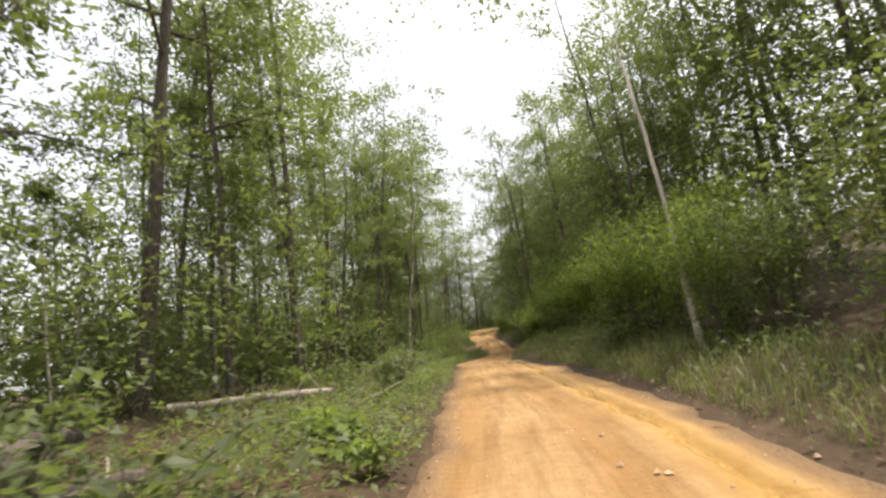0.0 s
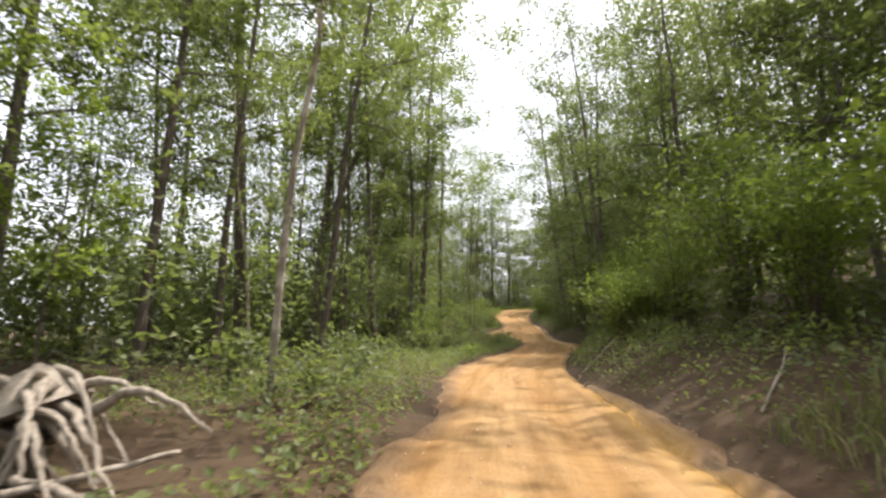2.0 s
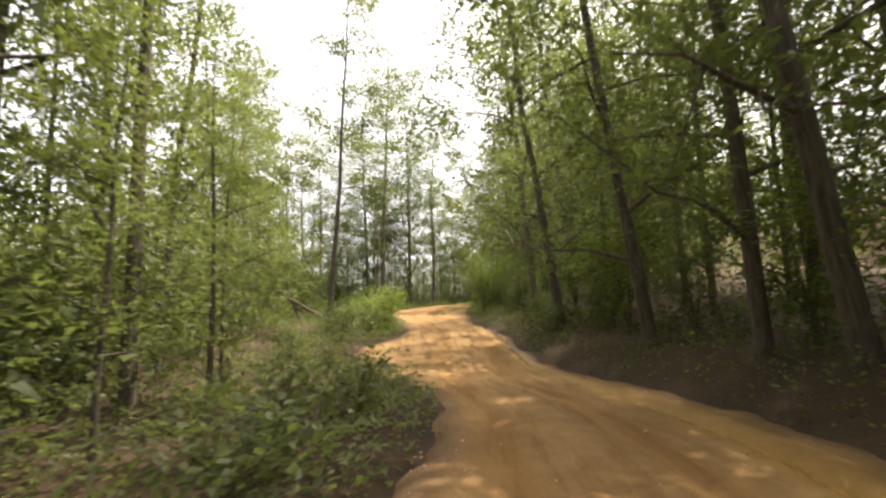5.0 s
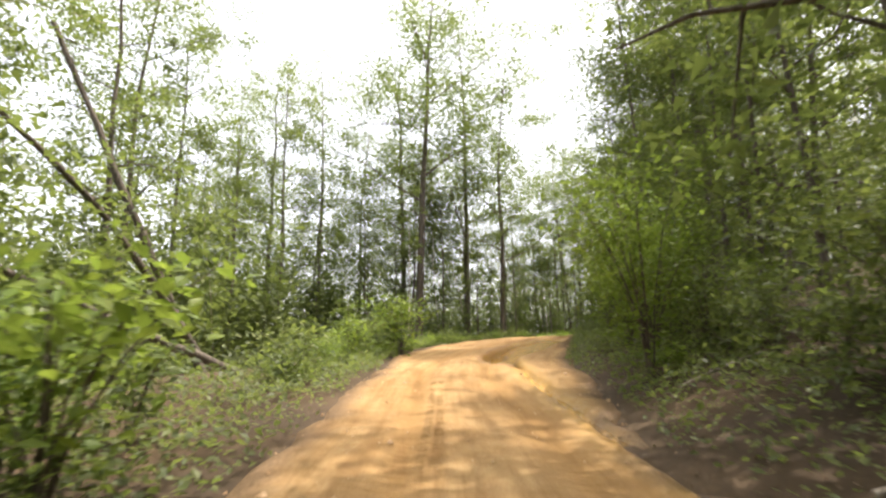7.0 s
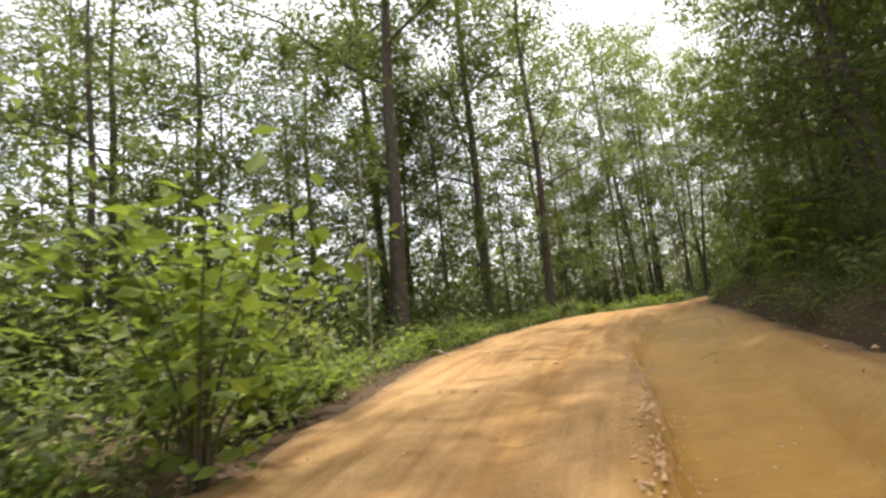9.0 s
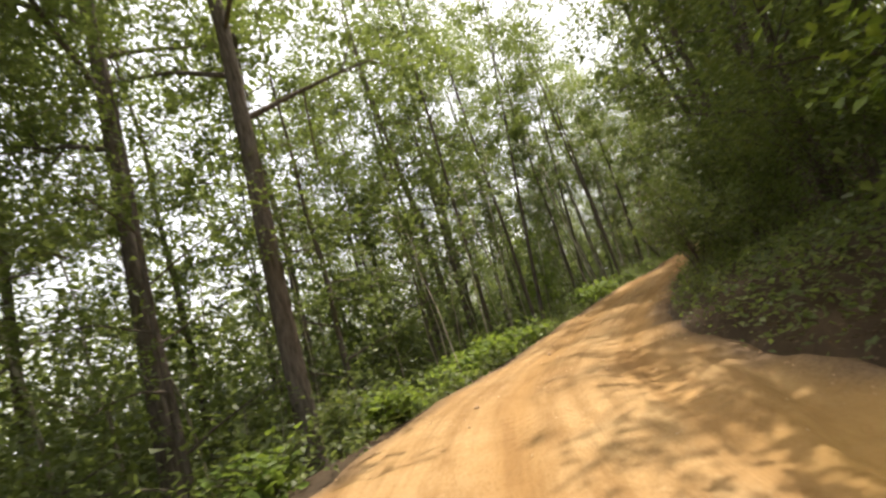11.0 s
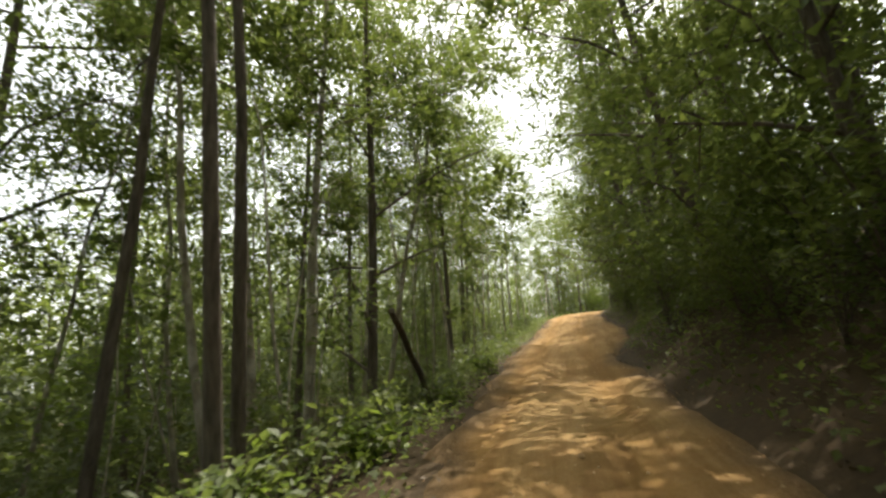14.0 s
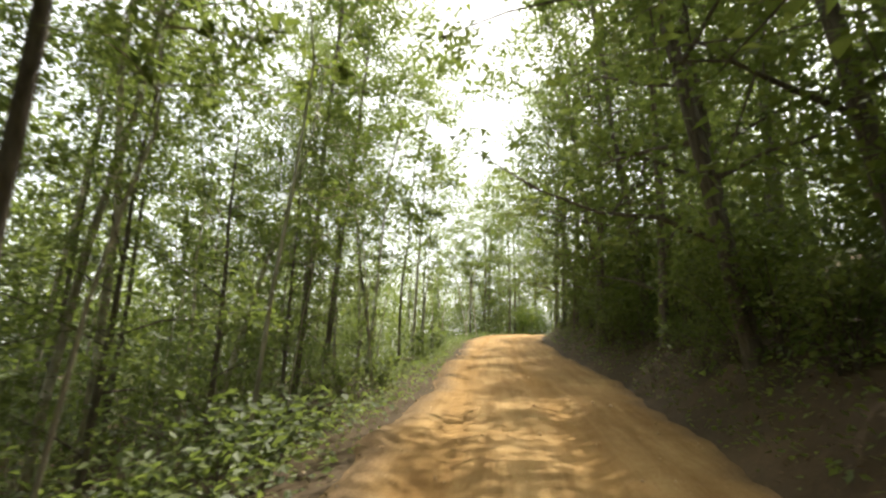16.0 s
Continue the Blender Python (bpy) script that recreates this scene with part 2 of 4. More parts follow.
def curve_points(c, n):
    """A smooth line through the points c, with n steps between two of them."""
    out = []
    for i in range(len(c) - 1):
        p0, p1, p2, p3 = c[max(i - 1, 0)], c[i], c[i + 1], c[min(i + 2, len(c) - 1)]
        for k in range(n):
            f = k / n
            out.append(0.5 * (2 * p1 + (p2 - p0) * f + (2 * p0 - 5 * p1 + 4 * p2 - p3) * f * f + (3 * p1 - p0 - 3 * p2 + p3) * f**3))
    return np.array([*out, c[-1]])


LINE = curve_points(ROAD, 14)
ALONG = np.r_[0, np.cumsum(np.hypot(*np.diff(LINE[:, :2], axis=0).T))]
AHEAD = np.gradient(LINE[:, :2], ALONG, axis=0)
AHEAD /= np.linalg.norm(AHEAD, axis=1)[:, None]


def at(table, s):
    a = np.array(table, float)
    return np.interp(s, a[:, 0], a[:, 1])


def wave(x, y, size, seed=0):
    """Smooth uneven noise between about -1 and 1, with lumps of about that size, in two octaves."""
    total = 0.0
    for octave, weight in ((1.0, 0.7), (2.17, 0.35)):
        u, v = np.asarray(x) / size * octave + 31.7 * seed, np.asarray(y) / size * octave + 17.3 * seed
        iu, iv = np.floor(u).astype(np.int64), np.floor(v).astype(np.int64)
        fu, fv = u - iu, v - iv
        fu, fv = fu * fu * (3 - 2 * fu), fv * fv * (3 - 2 * fv)

        def corner(a, c):
            h = (a * 374761393 + c * 668265263 + seed * 974711) & 0xFFFFFFFF
            h = ((h ^ (h >> 13)) * 1274126177) & 0xFFFFFFFF
            return ((h ^ (h >> 16)) & 0xFFFF) / 32767.5 - 1

        total = total + weight * ((corner(iu, iv) * (1 - fu) + corner(iu + 1, iv) * fu) * (1 - fv) + (corner(iu, iv + 1) * (1 - fu) + corner(iu + 1, iv + 1) * fu) * fv)
    return total


def road_place(x, y):
    """How far along the road, how far to its left, and how high the road is there."""
    x, y = np.atleast_1d(x).astype(float), np.atleast_1d(y).astype(float)
    s, lat, z = np.empty_like(x), np.empty_like(x), np.empty_like(x)
    for i in range(0, len(x), 20000):
        dx, dy = x[i:i + 20000, None] - LINE[None, :, 0], y[i:i + 20000, None] - LINE[None, :, 1]
        j = np.argmin(dx * dx + dy * dy, 1)
        rows = np.arange(len(j))
        gx, gy = dx[rows, j], dy[rows, j]
        on = gx * AHEAD[j, 0] + gy * AHEAD[j, 1]
        s[i:i + 20000] = ALONG[j] + np.where((j > 0) & (j < len(LINE) - 1), on, 0)
        off = np.hypot(gx, gy) * np.sign(AHEAD[j, 0] * gy - AHEAD[j, 1] * gx)
        lat[i:i + 20000] = off
        z[i:i + 20000] = np.interp(s[i:i + 20000], ALONG, LINE[:, 2])
    return s, lat, z


def ease(a):
    a = np.clip(a, 0, 1)
    return a * a * (3 - 2 * a)


def ground_height(x, y):
    x, y = np.atleast_1d(x).astype(float), np.atleast_1d(y).astype(float)
    s, lat, z = road_place(x, y)
    u, v = lat - at(EDGE_LEFT, s), -lat - at(EDGE_RIGHT, s)
    z = z - 0.035 * ease((0.35 - np.maximum(u, v)) / 0.5) - 0.20 * ease((-0.12 - np.maximum(u, v)) / 0.4) - 0.75 * ease((np.minimum(s - 91, 116 - s)) / 2) * ease((0.3 - lat) / 0.4) * ease((0.2 - v) / 0.4)
    up, vp = np.maximum(u, 0), np.maximum(v, 0)
    z = z + 0.06 * ease(up / 0.8) - at(FALL_LEFT, s) * 16 * (1 - np.exp(-up / 16))
    z = z + at(BANK_RIGHT, s) * ease(vp / 1.3) + at(RISE_RIGHT, s) * 22 * (1 - np.exp(-vp / 22))
    far = np.maximum(up, vp)
    return z + 0.10 * ease(far / 1.5) * wave(x, y, 3.1, 1) + 0.35 * ease(far / 6) * wave(x, y, 11, 2) + 3 * ease((far - 30) / 120) * wave(x, y, 160, 3)


def road_spot(s, lat):
    """The place on the ground s metres along and lat to the left of the road's line."""
    x, y = np.interp(s, ALONG, LINE[:, 0]), np.interp(s, ALONG, LINE[:, 1])
    ax, ay = np.interp(s, ALONG, AHEAD[:, 0]), np.interp(s, ALONG, AHEAD[:, 1])
    return x - ay * lat, y + ax * lat


# ---- meshes ----
def mesh_from(name, verts, faces, mat, smooth=False):
    """faces: an array of quads or triangles."""
    verts, faces = np.asarray(verts, np.float32), np.asarray(faces, np.int32)
    me = bpy.data.meshes.new(name)
    me.vertices.add(len(verts))
    me.vertices.foreach_set("co", verts.ravel())
    k = faces.shape[1]
    me.loops.add(faces.size)
    me.loops.foreach_set("vertex_index", faces.ravel())
    me.polygons.add(len(faces))
    me.polygons.foreach_set("loop_start", np.arange(0, faces.size, k, dtype=np.int32))
    me.polygons.foreach_set("loop_total", np.full(len(faces), k, np.int32))
    me.polygons.foreach_set("use_smooth", np.full(len(faces), smooth))
    me.update()
    me.validate()
    me.materials.append(mat)
    return me


def grid_faces(rows, cols):
    i = np.arange(rows - 1)[:, None] * cols + np.arange(cols - 1)[None]
    return np.stack([i, i + 1, i + cols + 1, i + cols], -1).reshape(-1, 4)


def unit(v):
    return v / np.maximum(np.linalg.norm(v, axis=-1, keepdims=True), 1e-9)


def tube(points, radii, sides=7):
    """A tapered tube along points: vertices and quads."""
    p, r = np.asarray(points, float), np.asarray(radii, float)
    along = unit(np.gradient(p, axis=0))
    side = np.cross(along, (0.31, 0.95, 0.05))
    side = unit(side)
    other = np.cross(along, side)
    a = np.arange(sides) * 2 * math.pi / sides
    v = p[:, None] + r[:, None, None] * (np.cos(a)[None, :, None] * side[:, None] + np.sin(a)[None, :, None] * other[:, None])
    n = len(p)
    i = np.arange(n - 1)[:, None] * sides + np.arange(sides)[None]
    j = np.arange(n - 1)[:, None] * sides + (np.arange(sides)[None] + 1) % sides
    f = np.stack([i, j, j + sides, i + sides], -1).reshape(-1, 4)
    return v.reshape(-1, 3), f


def joined(pieces):
    verts, faces, n = [], [], 0
    for v, f in pieces:
        verts.append(v)
        faces.append(f + n)
        n += len(v)
    return np.concatenate(verts), np.concatenate(faces)


def leaves(r, centres, size, flat=0.6, long=1.6):
    """Pointed leaves at the centres, folded a little along the middle: vertices and quads."""
    n = len(centres)
    size = size * r.uniform(0.6, 1.3, n)[:, None]
    yaw = r.uniform(0, 6.283, n)
    tip = np.stack([np.cos(yaw), np.sin(yaw), r.normal(-0.25, 0.45, n)], -1)
    tip = unit(tip)
    up = unit(np.stack([r.normal(0, 1 - flat, n), r.normal(0, 1 - flat, n), np.ones(n)], -1))
    side = unit(np.cross(tip, up))
    fold = np.cross(side, tip) * 0.12
    half, wide = tip * size * long / 2, side * size * 0.5
    v = np.stack([centres - half, centres + wide - half * 0.1 + fold * size, centres + half, centres - wide - half * 0.1 + fold * size], 1)
    return v.reshape(-1, 3), np.arange(4 * n).reshape(-1, 4)


def slips(centres, size, r, long=1.5):
    """Small pointed leaves of one triangle each, for foliage farther off."""
    n = len(centres)
    tip = unit(np.c_[r.normal(0, 1, (n, 2)), r.normal(-0.2, 0.5, n)]) * (size * r.uniform(0.6, 1.3, n))[:, None] * long
    side = unit(np.cross(tip, np.c_[r.normal(0, 0.5, (n, 2)), np.ones(n)])) * size * 0.43
    v = np.stack([centres - tip * 0.4 - side, centres - tip * 0.4 + side, centres + tip * 0.6], 1)
    return v.reshape(-1, 3), np.arange(3 * n).reshape(-1, 3)


def part(name, me, parent, label=""):
    ob = new(name, me)
    ob.parent = parent
    if label:
        tagged(ob, label)
    return ob


# ---- trees and shrubs ----
def tree_shape(seed, height, radius, base, spread, count, leaf, bend=0.03, limbs=13, sides=8, fork=0.0):
    """Wood and leaves of one tree, standing at the origin."""
    r = np.random.RandomState(seed)
    k = 9
    f = np.linspace(0, 1, k)
    sway = np.cumsum(r.normal(0, bend, (k, 2)), 0) * height * 0.25
    stem = np.c_[sway[:, 0] * f, sway[:, 1] * f, f * height]
    rad = radius * (1 - 0.86 * f) * np.where(f < 0.02, 1.45, 1.0)
    stem = np.insert(stem, 1, stem[0] * 0.94 + stem[1] * 0.06, 0)
    rad = np.insert(rad, 1, radius * 1.02)
    stem[0, 2] = -0.35
    wood = [tube(stem, rad, sides)]
    tips, weight = [], []
    for i in range(limbs):
        h = base + (0.97 - base) * ((i + r.uniform(0, 1)) / limbs)
        start = np.array([np.interp(h, f, stem[[0, *range(2, k + 1)], c]) for c in range(3)])
        start[2] = h * height
        yaw = i * 2.4 + r.uniform(-0.5, 0.5)
        reach = spread * (1.12 - 0.8 * abs((h - base) / (1 - base) - 0.35)) * r.uniform(0.65, 1.15)
        rise = r.uniform(0.1, 0.7)
        out = np.array([math.cos(yaw), math.sin(yaw), rise])
        g = np.linspace(0, 1, 4)[:, None]
        limb = start + out * reach * g + np.array([0, 0, -0.22]) * reach * g * g + r.normal(0, 0.04, (4, 3)) * reach * g
        lr = max(0.012, radius * (1 - 0.8 * h) * 0.42)
        wood.append(tube(limb, lr * (1 - 0.8 * g[:, 0]), 5))
        for q in range(6):
            w = r.uniform(0.3, 1.0)
            at_ = np.array([np.interp(w, g[:, 0], limb[:, c]) for c in range(3)])
            end = at_ + r.normal(0, 0.27, 3) * reach + np.array([0, 0, 0.08 * reach])
            if q < 3:
                wood.append(tube(np.array([at_, end]), np.array([lr * 0.42, 0.006]), 3))
            tips += [end, (at_ + end) / 2]
            weight += [r.uniform(0.6, 1.5) * (reach / spread) ** 1.6, r.uniform(0.3, 0.8) * (reach / spread) ** 1.6]
    tips, weight = np.array(tips), np.array(weight)
    pick = r.choice(len(tips), count, p=weight / weight.sum())
    blob = r.normal(0, 1, (count, 3)) * np.array([0.115, 0.115, 0.07]) * spread * r.uniform(0.5, 1.25, (len(tips), 1))[pick]
    return joined(wood), slips(tips[pick] + blob, leaf, r)


def tree_template(name, seed, bark, green, label, **shape):
    wood, green_part = tree_shape(seed, **shape)
    root = new(name)
    tagged(root, label, "tree")
    part("trunk", mesh_from("trunk", *wood, bark, True), root)
    part("crown", mesh_from("crown", *green_part, green), root)
    return root


def shrub_shape(seed, height, width, stems, count, leaf, arch=0.5, flat=0.6):
    r = np.random.RandomState(seed)
    wood, spots = [], []
    for i in range(stems):
        yaw = r.uniform(0, 6.283)
        foot = r.normal(0, 0.012, 2)
        reach, tall = width * r.uniform(0.2, 0.75), height * r.uniform(0.6, 1.05)
        g = np.linspace(0, 1, 5)
        line = np.c_[foot[0] + math.cos(yaw) * reach * g**1.5, foot[1] + math.sin(yaw) * reach * g**1.5, tall * (g - arch * 0.4 * g**3) - 0.12 * (g == 0)]
        wood.append(tube(line, 0.004 + 0.007 * min(height, 3) * 0.6 * (1 - g), 5))
        n = count // stems
        w = r.beta(2.2, 1.1, n)
        p = np.stack([np.interp(w, g, line[:, c]) for c in range(3)], -1)
        spots.append(p + r.normal(0, 1, (n, 3)) * np.array([0.14, 0.14, 0.09]) * width)
    return wood, leaves(r, np.concatenate(spots), leaf, flat)


def height_of(shape):
    return shape["height"]


def shrub_template(name, seed, green, label, category="shrub", **shape):
    wood, green_part = shrub_shape(seed, **shape)
    root = new(name)
    tagged(root, label, category)
    if name == "shrub" and height_of(shape) < 1.5:
        wood = [joined(wood)]
    for one in wood:
        part("stem", mesh_from("stem", *one, BARK, True), root)
    part("foliage", mesh_from("foliage", *green_part, green), root)
    return root


def sumac_template(name, seed, label):
    """A thin upright stem with arching fronds of paired leaflets."""
    r = np.random.RandomState(seed)
    root = new(name)
    tagged(root, label, "sumac")
    g = np.linspace(0, 1, 5)
    line = np.c_[0.12 * g**2, 0.05 * g, 1.75 * g - 0.1 * (g == 0)]
    part("stem", mesh_from("stem", *tube(line, 0.014 - 0.008 * g, 6), BARK, True), root)
    for k in range(13):
        w = 0.45 + 0.55 * k / 12
        foot = np.array([np.interp(w, g, line[:, i]) for i in range(3)])
        yaw = k * 2.4 + r.uniform(-0.4, 0.4)
        length = r.uniform(0.42, 0.68)
        out = np.array([math.cos(yaw), math.sin(yaw), 0])
        h = np.linspace(0, 1, 9)[:, None]
        rib = foot + out * length * h + np.array([0, 0, 1.0]) * length * (0.55 * h - 0.75 * h * h)
        side = np.cross(out, (0, 0, 1))
        verts = [*rib, *(rib - np.array([0, 0, 0.008]))]
        faces = [(i, i + 1, i + 10, i + 9) for i in range(8)]
        for i in range(1, 9):
            for sign in (-1, 1):
                size = 0.15 * (1 - 0.45 * abs(i / 8 - 0.4))
                tip = rib[i] + (side * sign * 0.92 + out * 0.4 + np.array([0, 0, -0.22 + r.uniform(-0.12, 0.12)])) * size
                mid = (rib[i] + tip) / 2
                wide = out * size * 0.17
                faces.append((i, len(verts), len(verts) + 1, len(verts) + 2))
                verts += [mid - wide, tip, mid + wide]
        part("frond", mesh_from("frond", verts, faces, LEAF_BRIGHT), root)
    return root


# ---- ground, road and wet hollow ----
def spread_lines(fine0, fine1, step, reach):
    mid = np.arange(fine0, fine1 + step / 2, step)
    out = np.cumsum(step * 1.22 ** np.arange(1, 60))
    out = out[out < reach]
    return np.r_[(fine0 - out)[::-1], mid, fine1 + out]


gx, gy = spread_lines(-16, 62, 0.70, 900), spread_lines(-6, 150, 0.70, 900)
gxx, gyy = np.meshgrid(gx, gy)
gz = ground_height(gxx.ravel(), gyy.ravel())
ground = new("ground", mesh_from("ground", np.c_[gxx.ravel(), gyy.ravel(), gz], grid_faces(len(gy), len(gx)), FOREST, True))
tagged(ground, "brown forest soil covered with leaf litter beneath trees", "ground", kind="structure")


def hollow(s, lat, soft=0.0):
    """How much of the water-worn hollow in the road's right half lies here, 0 to 1: steep on its left, gentler on its right."""
    left = np.interp(s, [93.6, 94.8, 96.4, 98, 104, 110, 115], [-1.5, -0.95, -0.45, -0.32, -0.42, -1.0, -1.9]) + 0.09 * wave(s, 0 * s, 0.7, 31)
    right = np.interp(s, [93.6, 95.5, 97.5, 99.5, 104, 109, 114], [-1.75, -1.7, -1.7, -2.2, -2.5, -2.6, -1.9])
    slope = np.interp(s, [95, 97.5], [0.14, 0.6])
    return ease((left - lat + soft) / (0.16 + soft)) * ease((lat - right + soft) / (slope + soft))


def road_height(s, lat, left, right):
    z = np.interp(s, ALONG, LINE[:, 2])
    x, y = road_spot(s, lat)
    for track in (0.55, -0.85):
        z = z - 0.045 * np.exp(-(((lat - track - 0.12 * np.sin(s * 0.21)) / 0.24) ** 2))
    z = z + (1 - 0.85 * hollow(s, lat)) * (0.028 * wave(x, y, 1.6, 5) + 0.014 * wave(x, y, 0.5, 6)) + 0.05 * wave(x, y, 4.5, 9)
    depth = np.interp(s, [92, 94.5, 97.5, 100, 102, 106, 114], [0.16, 0.3, 0.52, 0.5, 0.34, 0.16, 0.1])
    z = z - depth * hollow(s, lat) + 0.05 * np.exp(-(((lat + 0.05) / 0.2) ** 2)) * ease((s - 93) / 3) * ease((112 - s) / 3)
    out = np.maximum(lat - left, -lat - right)
    return z - 0.30 * ease((out + 0.12) / 0.55) + 0.015


rs = np.arange(1.0, 205, 0.22)
rk = np.linspace(0, 1, 60)
edge_l = at(EDGE_LEFT, rs) + 0.22 * wave(rs, 0 * rs, 2.3, 11) + 0.17 * wave(rs, 0 * rs, 0.6, 12)
edge_r = at(EDGE_RIGHT, rs) + 0.25 * wave(rs, 0 * rs, 2.7, 13) + 0.17 * wave(rs, 0 * rs, 0.6, 14)
rl = (-(edge_r + 0.5))[:, None] * (1 - rk) + (edge_l + 0.5)[:, None] * rk
rss = np.repeat(rs[:, None], len(rk), 1)
rx, ry = road_spot(rss, rl)
rz = road_height(rss, rl, edge_l[:, None], edge_r[:, None])
road = new("road", mesh_from("road", np.stack([rx, ry, rz], -1).reshape(-1, 3), grid_faces(len(rs), len(rk))[:, ::-1], CLAY, True))
verge = np.maximum(rl - edge_l[:, None], -rl - edge_r[:, None])
track = np.exp(-(((rl - 0.55 - 0.12 * np.sin(rss * 0.21)) / 0.26) ** 2)) + np.exp(-(((rl + 0.85 - 0.12 * np.sin(rss * 0.21)) / 0.26) ** 2))
for label, values in (("across", rl), ("along", rss), ("verge", ease((verge + 0.65) / 0.75)), ("track", np.clip(track, 0, 1)), ("wet", hollow(rss, rl, 0.35) * ease((114 - rss) / 6))):
    layer = road.data.attributes.new(label, "FLOAT", "POINT")
    layer.data.foreach_set("value", values.astype(np.float32).ravel())
tagged(road, "rutted orange clay forest track with wheel marks", "dirt road", kind="structure")

# chevron prints of a knobbly tyre pressed into the clay
def tread_prints(s0, s1, lat0, drift):
    """Places along and across the road, heights above it, and faces of the low lugs that the tyre left."""
    r = np.random.RandomState(int(s0 * 10))
    lug = np.array([(-0.022, -0.05, -0.01), (0.012, -0.05, -0.01), (0.034, 0.05, -0.01), (0.0, 0.05, -0.01), (-0.012, -0.042, 0.007), (0.004, -0.042, 0.007), (0.026, 0.042, 0.007), (0.01, 0.042, 0.007)])
    rings, faces = [], []
    for k in range(int((s1 - s0) / 0.085)):
        sk = s0 + k * 0.085
        worn = wave(np.array([sk]), np.array([lat0]), 1.1, 41)[0]
        for sign in (-1, 1):
            if worn < -0.15 or r.rand() < 0.12:
                continue
            ring = lug * r.uniform((0.8, 0.8, 0.5), (1.2, 1.15, 1.2))
            ring[:, 1] = lat0 + drift * (sk - s0) + sign * (0.065 + ring[:, 1]) + r.normal(0, 0.006)
            ring[:, 0] += sk + r.normal(0, 0.006)
            faces.append(np.array([(4, 5, 6, 7), (0, 1, 5, 4), (1, 2, 6, 5), (2, 3, 7, 6), (3, 0, 4, 7)]) + 8 * len(rings))
            rings.append(ring)
    return np.concatenate(rings), np.concatenate(faces)


lugs, lug_faces = joined([tread_prints(77.5, 90, 0.32, -0.012), tread_prints(79, 84, -0.75, 0.01)])
lug_x, lug_y = road_spot(lugs[:, 0], lugs[:, 1])
lug_z = road_height(lugs[:, 0], lugs[:, 1], at(EDGE_LEFT, lugs[:, 0]), at(EDGE_RIGHT, lugs[:, 0])) + lugs[:, 2]
prints = new("tyre_prints", mesh_from("tyre_prints", np.c_[lug_x, lug_y, lug_z], lug_faces, CLAY))
for label, values in (("across", lugs[:, 1]), ("along", lugs[:, 0])):
    layer = prints.data.attributes.new(label, "FLOAT", "POINT")
    layer.data.foreach_set("value", values.astype(np.float32))
tagged(prints, "knobbly tyre prints pressed into the orange clay", "tyre prints", kind="stuff")

# level muddy water in the deepest part of the hollow
pool_s = np.arange(93.6, 100.0, 0.2)
pool_l = -1.15 + np.linspace(-0.9, 1.0, 20)[None] + 0 * pool_s[:, None]
pool_x, pool_y = road_spot(np.repeat(pool_s[:, None], 20, 1), pool_l)
pool_z = np.full(pool_x.shape, float(np.interp(95.6, ALONG, LINE[:, 2])) - 0.11)
pool_ss = np.repeat(pool_s[:, None], 20, 1)
pool_in = (((hollow(pool_ss, pool_l, 0.15) > 0.02) & (pool_ss > 96)) | (hollow(pool_ss, pool_l) > 0.12)).ravel()
pool_f = grid_faces(len(pool_s), 20)
pool_f = pool_f[pool_in[pool_f].all(1)]
mud = new("mud_puddle", mesh_from("mud_puddle", np.stack([pool_x, pool_y, pool_z], -1).reshape(-1, 3), pool_f, MUD, True))
tagged(mud, "still orange muddy water in a hollow of the track", "puddle", kind="structure")


# ---- woods ----
BIG = [tree_template("oak_tree", 11, BARK, LEAF, "tall oak with dark grey bark and a broad leafy crown", height=24, radius=0.24, base=0.30, spread=5.4, count=11000, leaf=0.137, limbs=17),
       tree_template("oak_tree", 12, BARK, LEAF_DARK, "tall oak with dark grey bark and a dense dark crown", height=22, radius=0.20, base=0.26, spread=5.0, count=10000, leaf=0.137, limbs=17)]
MID = [tree_template("maple_tree", 21, BARK, LEAF, "medium maple with a straight brown trunk in the woods", height=19, radius=0.14, base=0.30, spread=3.0, count=4900, leaf=0.118, limbs=14),
       tree_template("maple_tree", 22, BARK, LEAF_DARK, "medium maple with a bent brown trunk in the woods", height=17, radius=0.12, base=0.24, spread=2.9, count=4900, leaf=0.118, bend=0.05, limbs=14),
       tree_template("maple_tree", 23, BARK, LEAF, "medium maple with light green leaves in the woods", height=18, radius=0.13, base=0.36, spread=2.8, count=5200, leaf=0.118, limbs=13)]
SLIM = [tree_template("poplar_tree", 31, BARK, LEAF, "slender dark-stemmed poplar with a narrow crown", height=18, radius=0.085, base=0.34, spread=2.4, count=4600, leaf=0.099, limbs=14),
        tree_template("poplar_tree", 32, PALE, LEAF, "slender pale-stemmed poplar with a narrow crown", height=16, radius=0.07, base=0.36, spread=2.3, count=4500, leaf=0.099, bend=0.07, limbs=14)]
STOUT = [tree_template("birch_tree", 34, PALE, LEAF, "pale-barked birch with a blotched curving trunk", height=17, radius=0.125, base=0.4, spread=2.4, count=4830, leaf=0.099, bend=0.05, limbs=13)]
THIN = [tree_template("poplar_tree", 33, BARK, LEAF, "slender dark-stemmed poplar with a thin high crown", height=19, radius=0.085, base=0.5, spread=1.7, count=2100, leaf=0.099, limbs=9)]
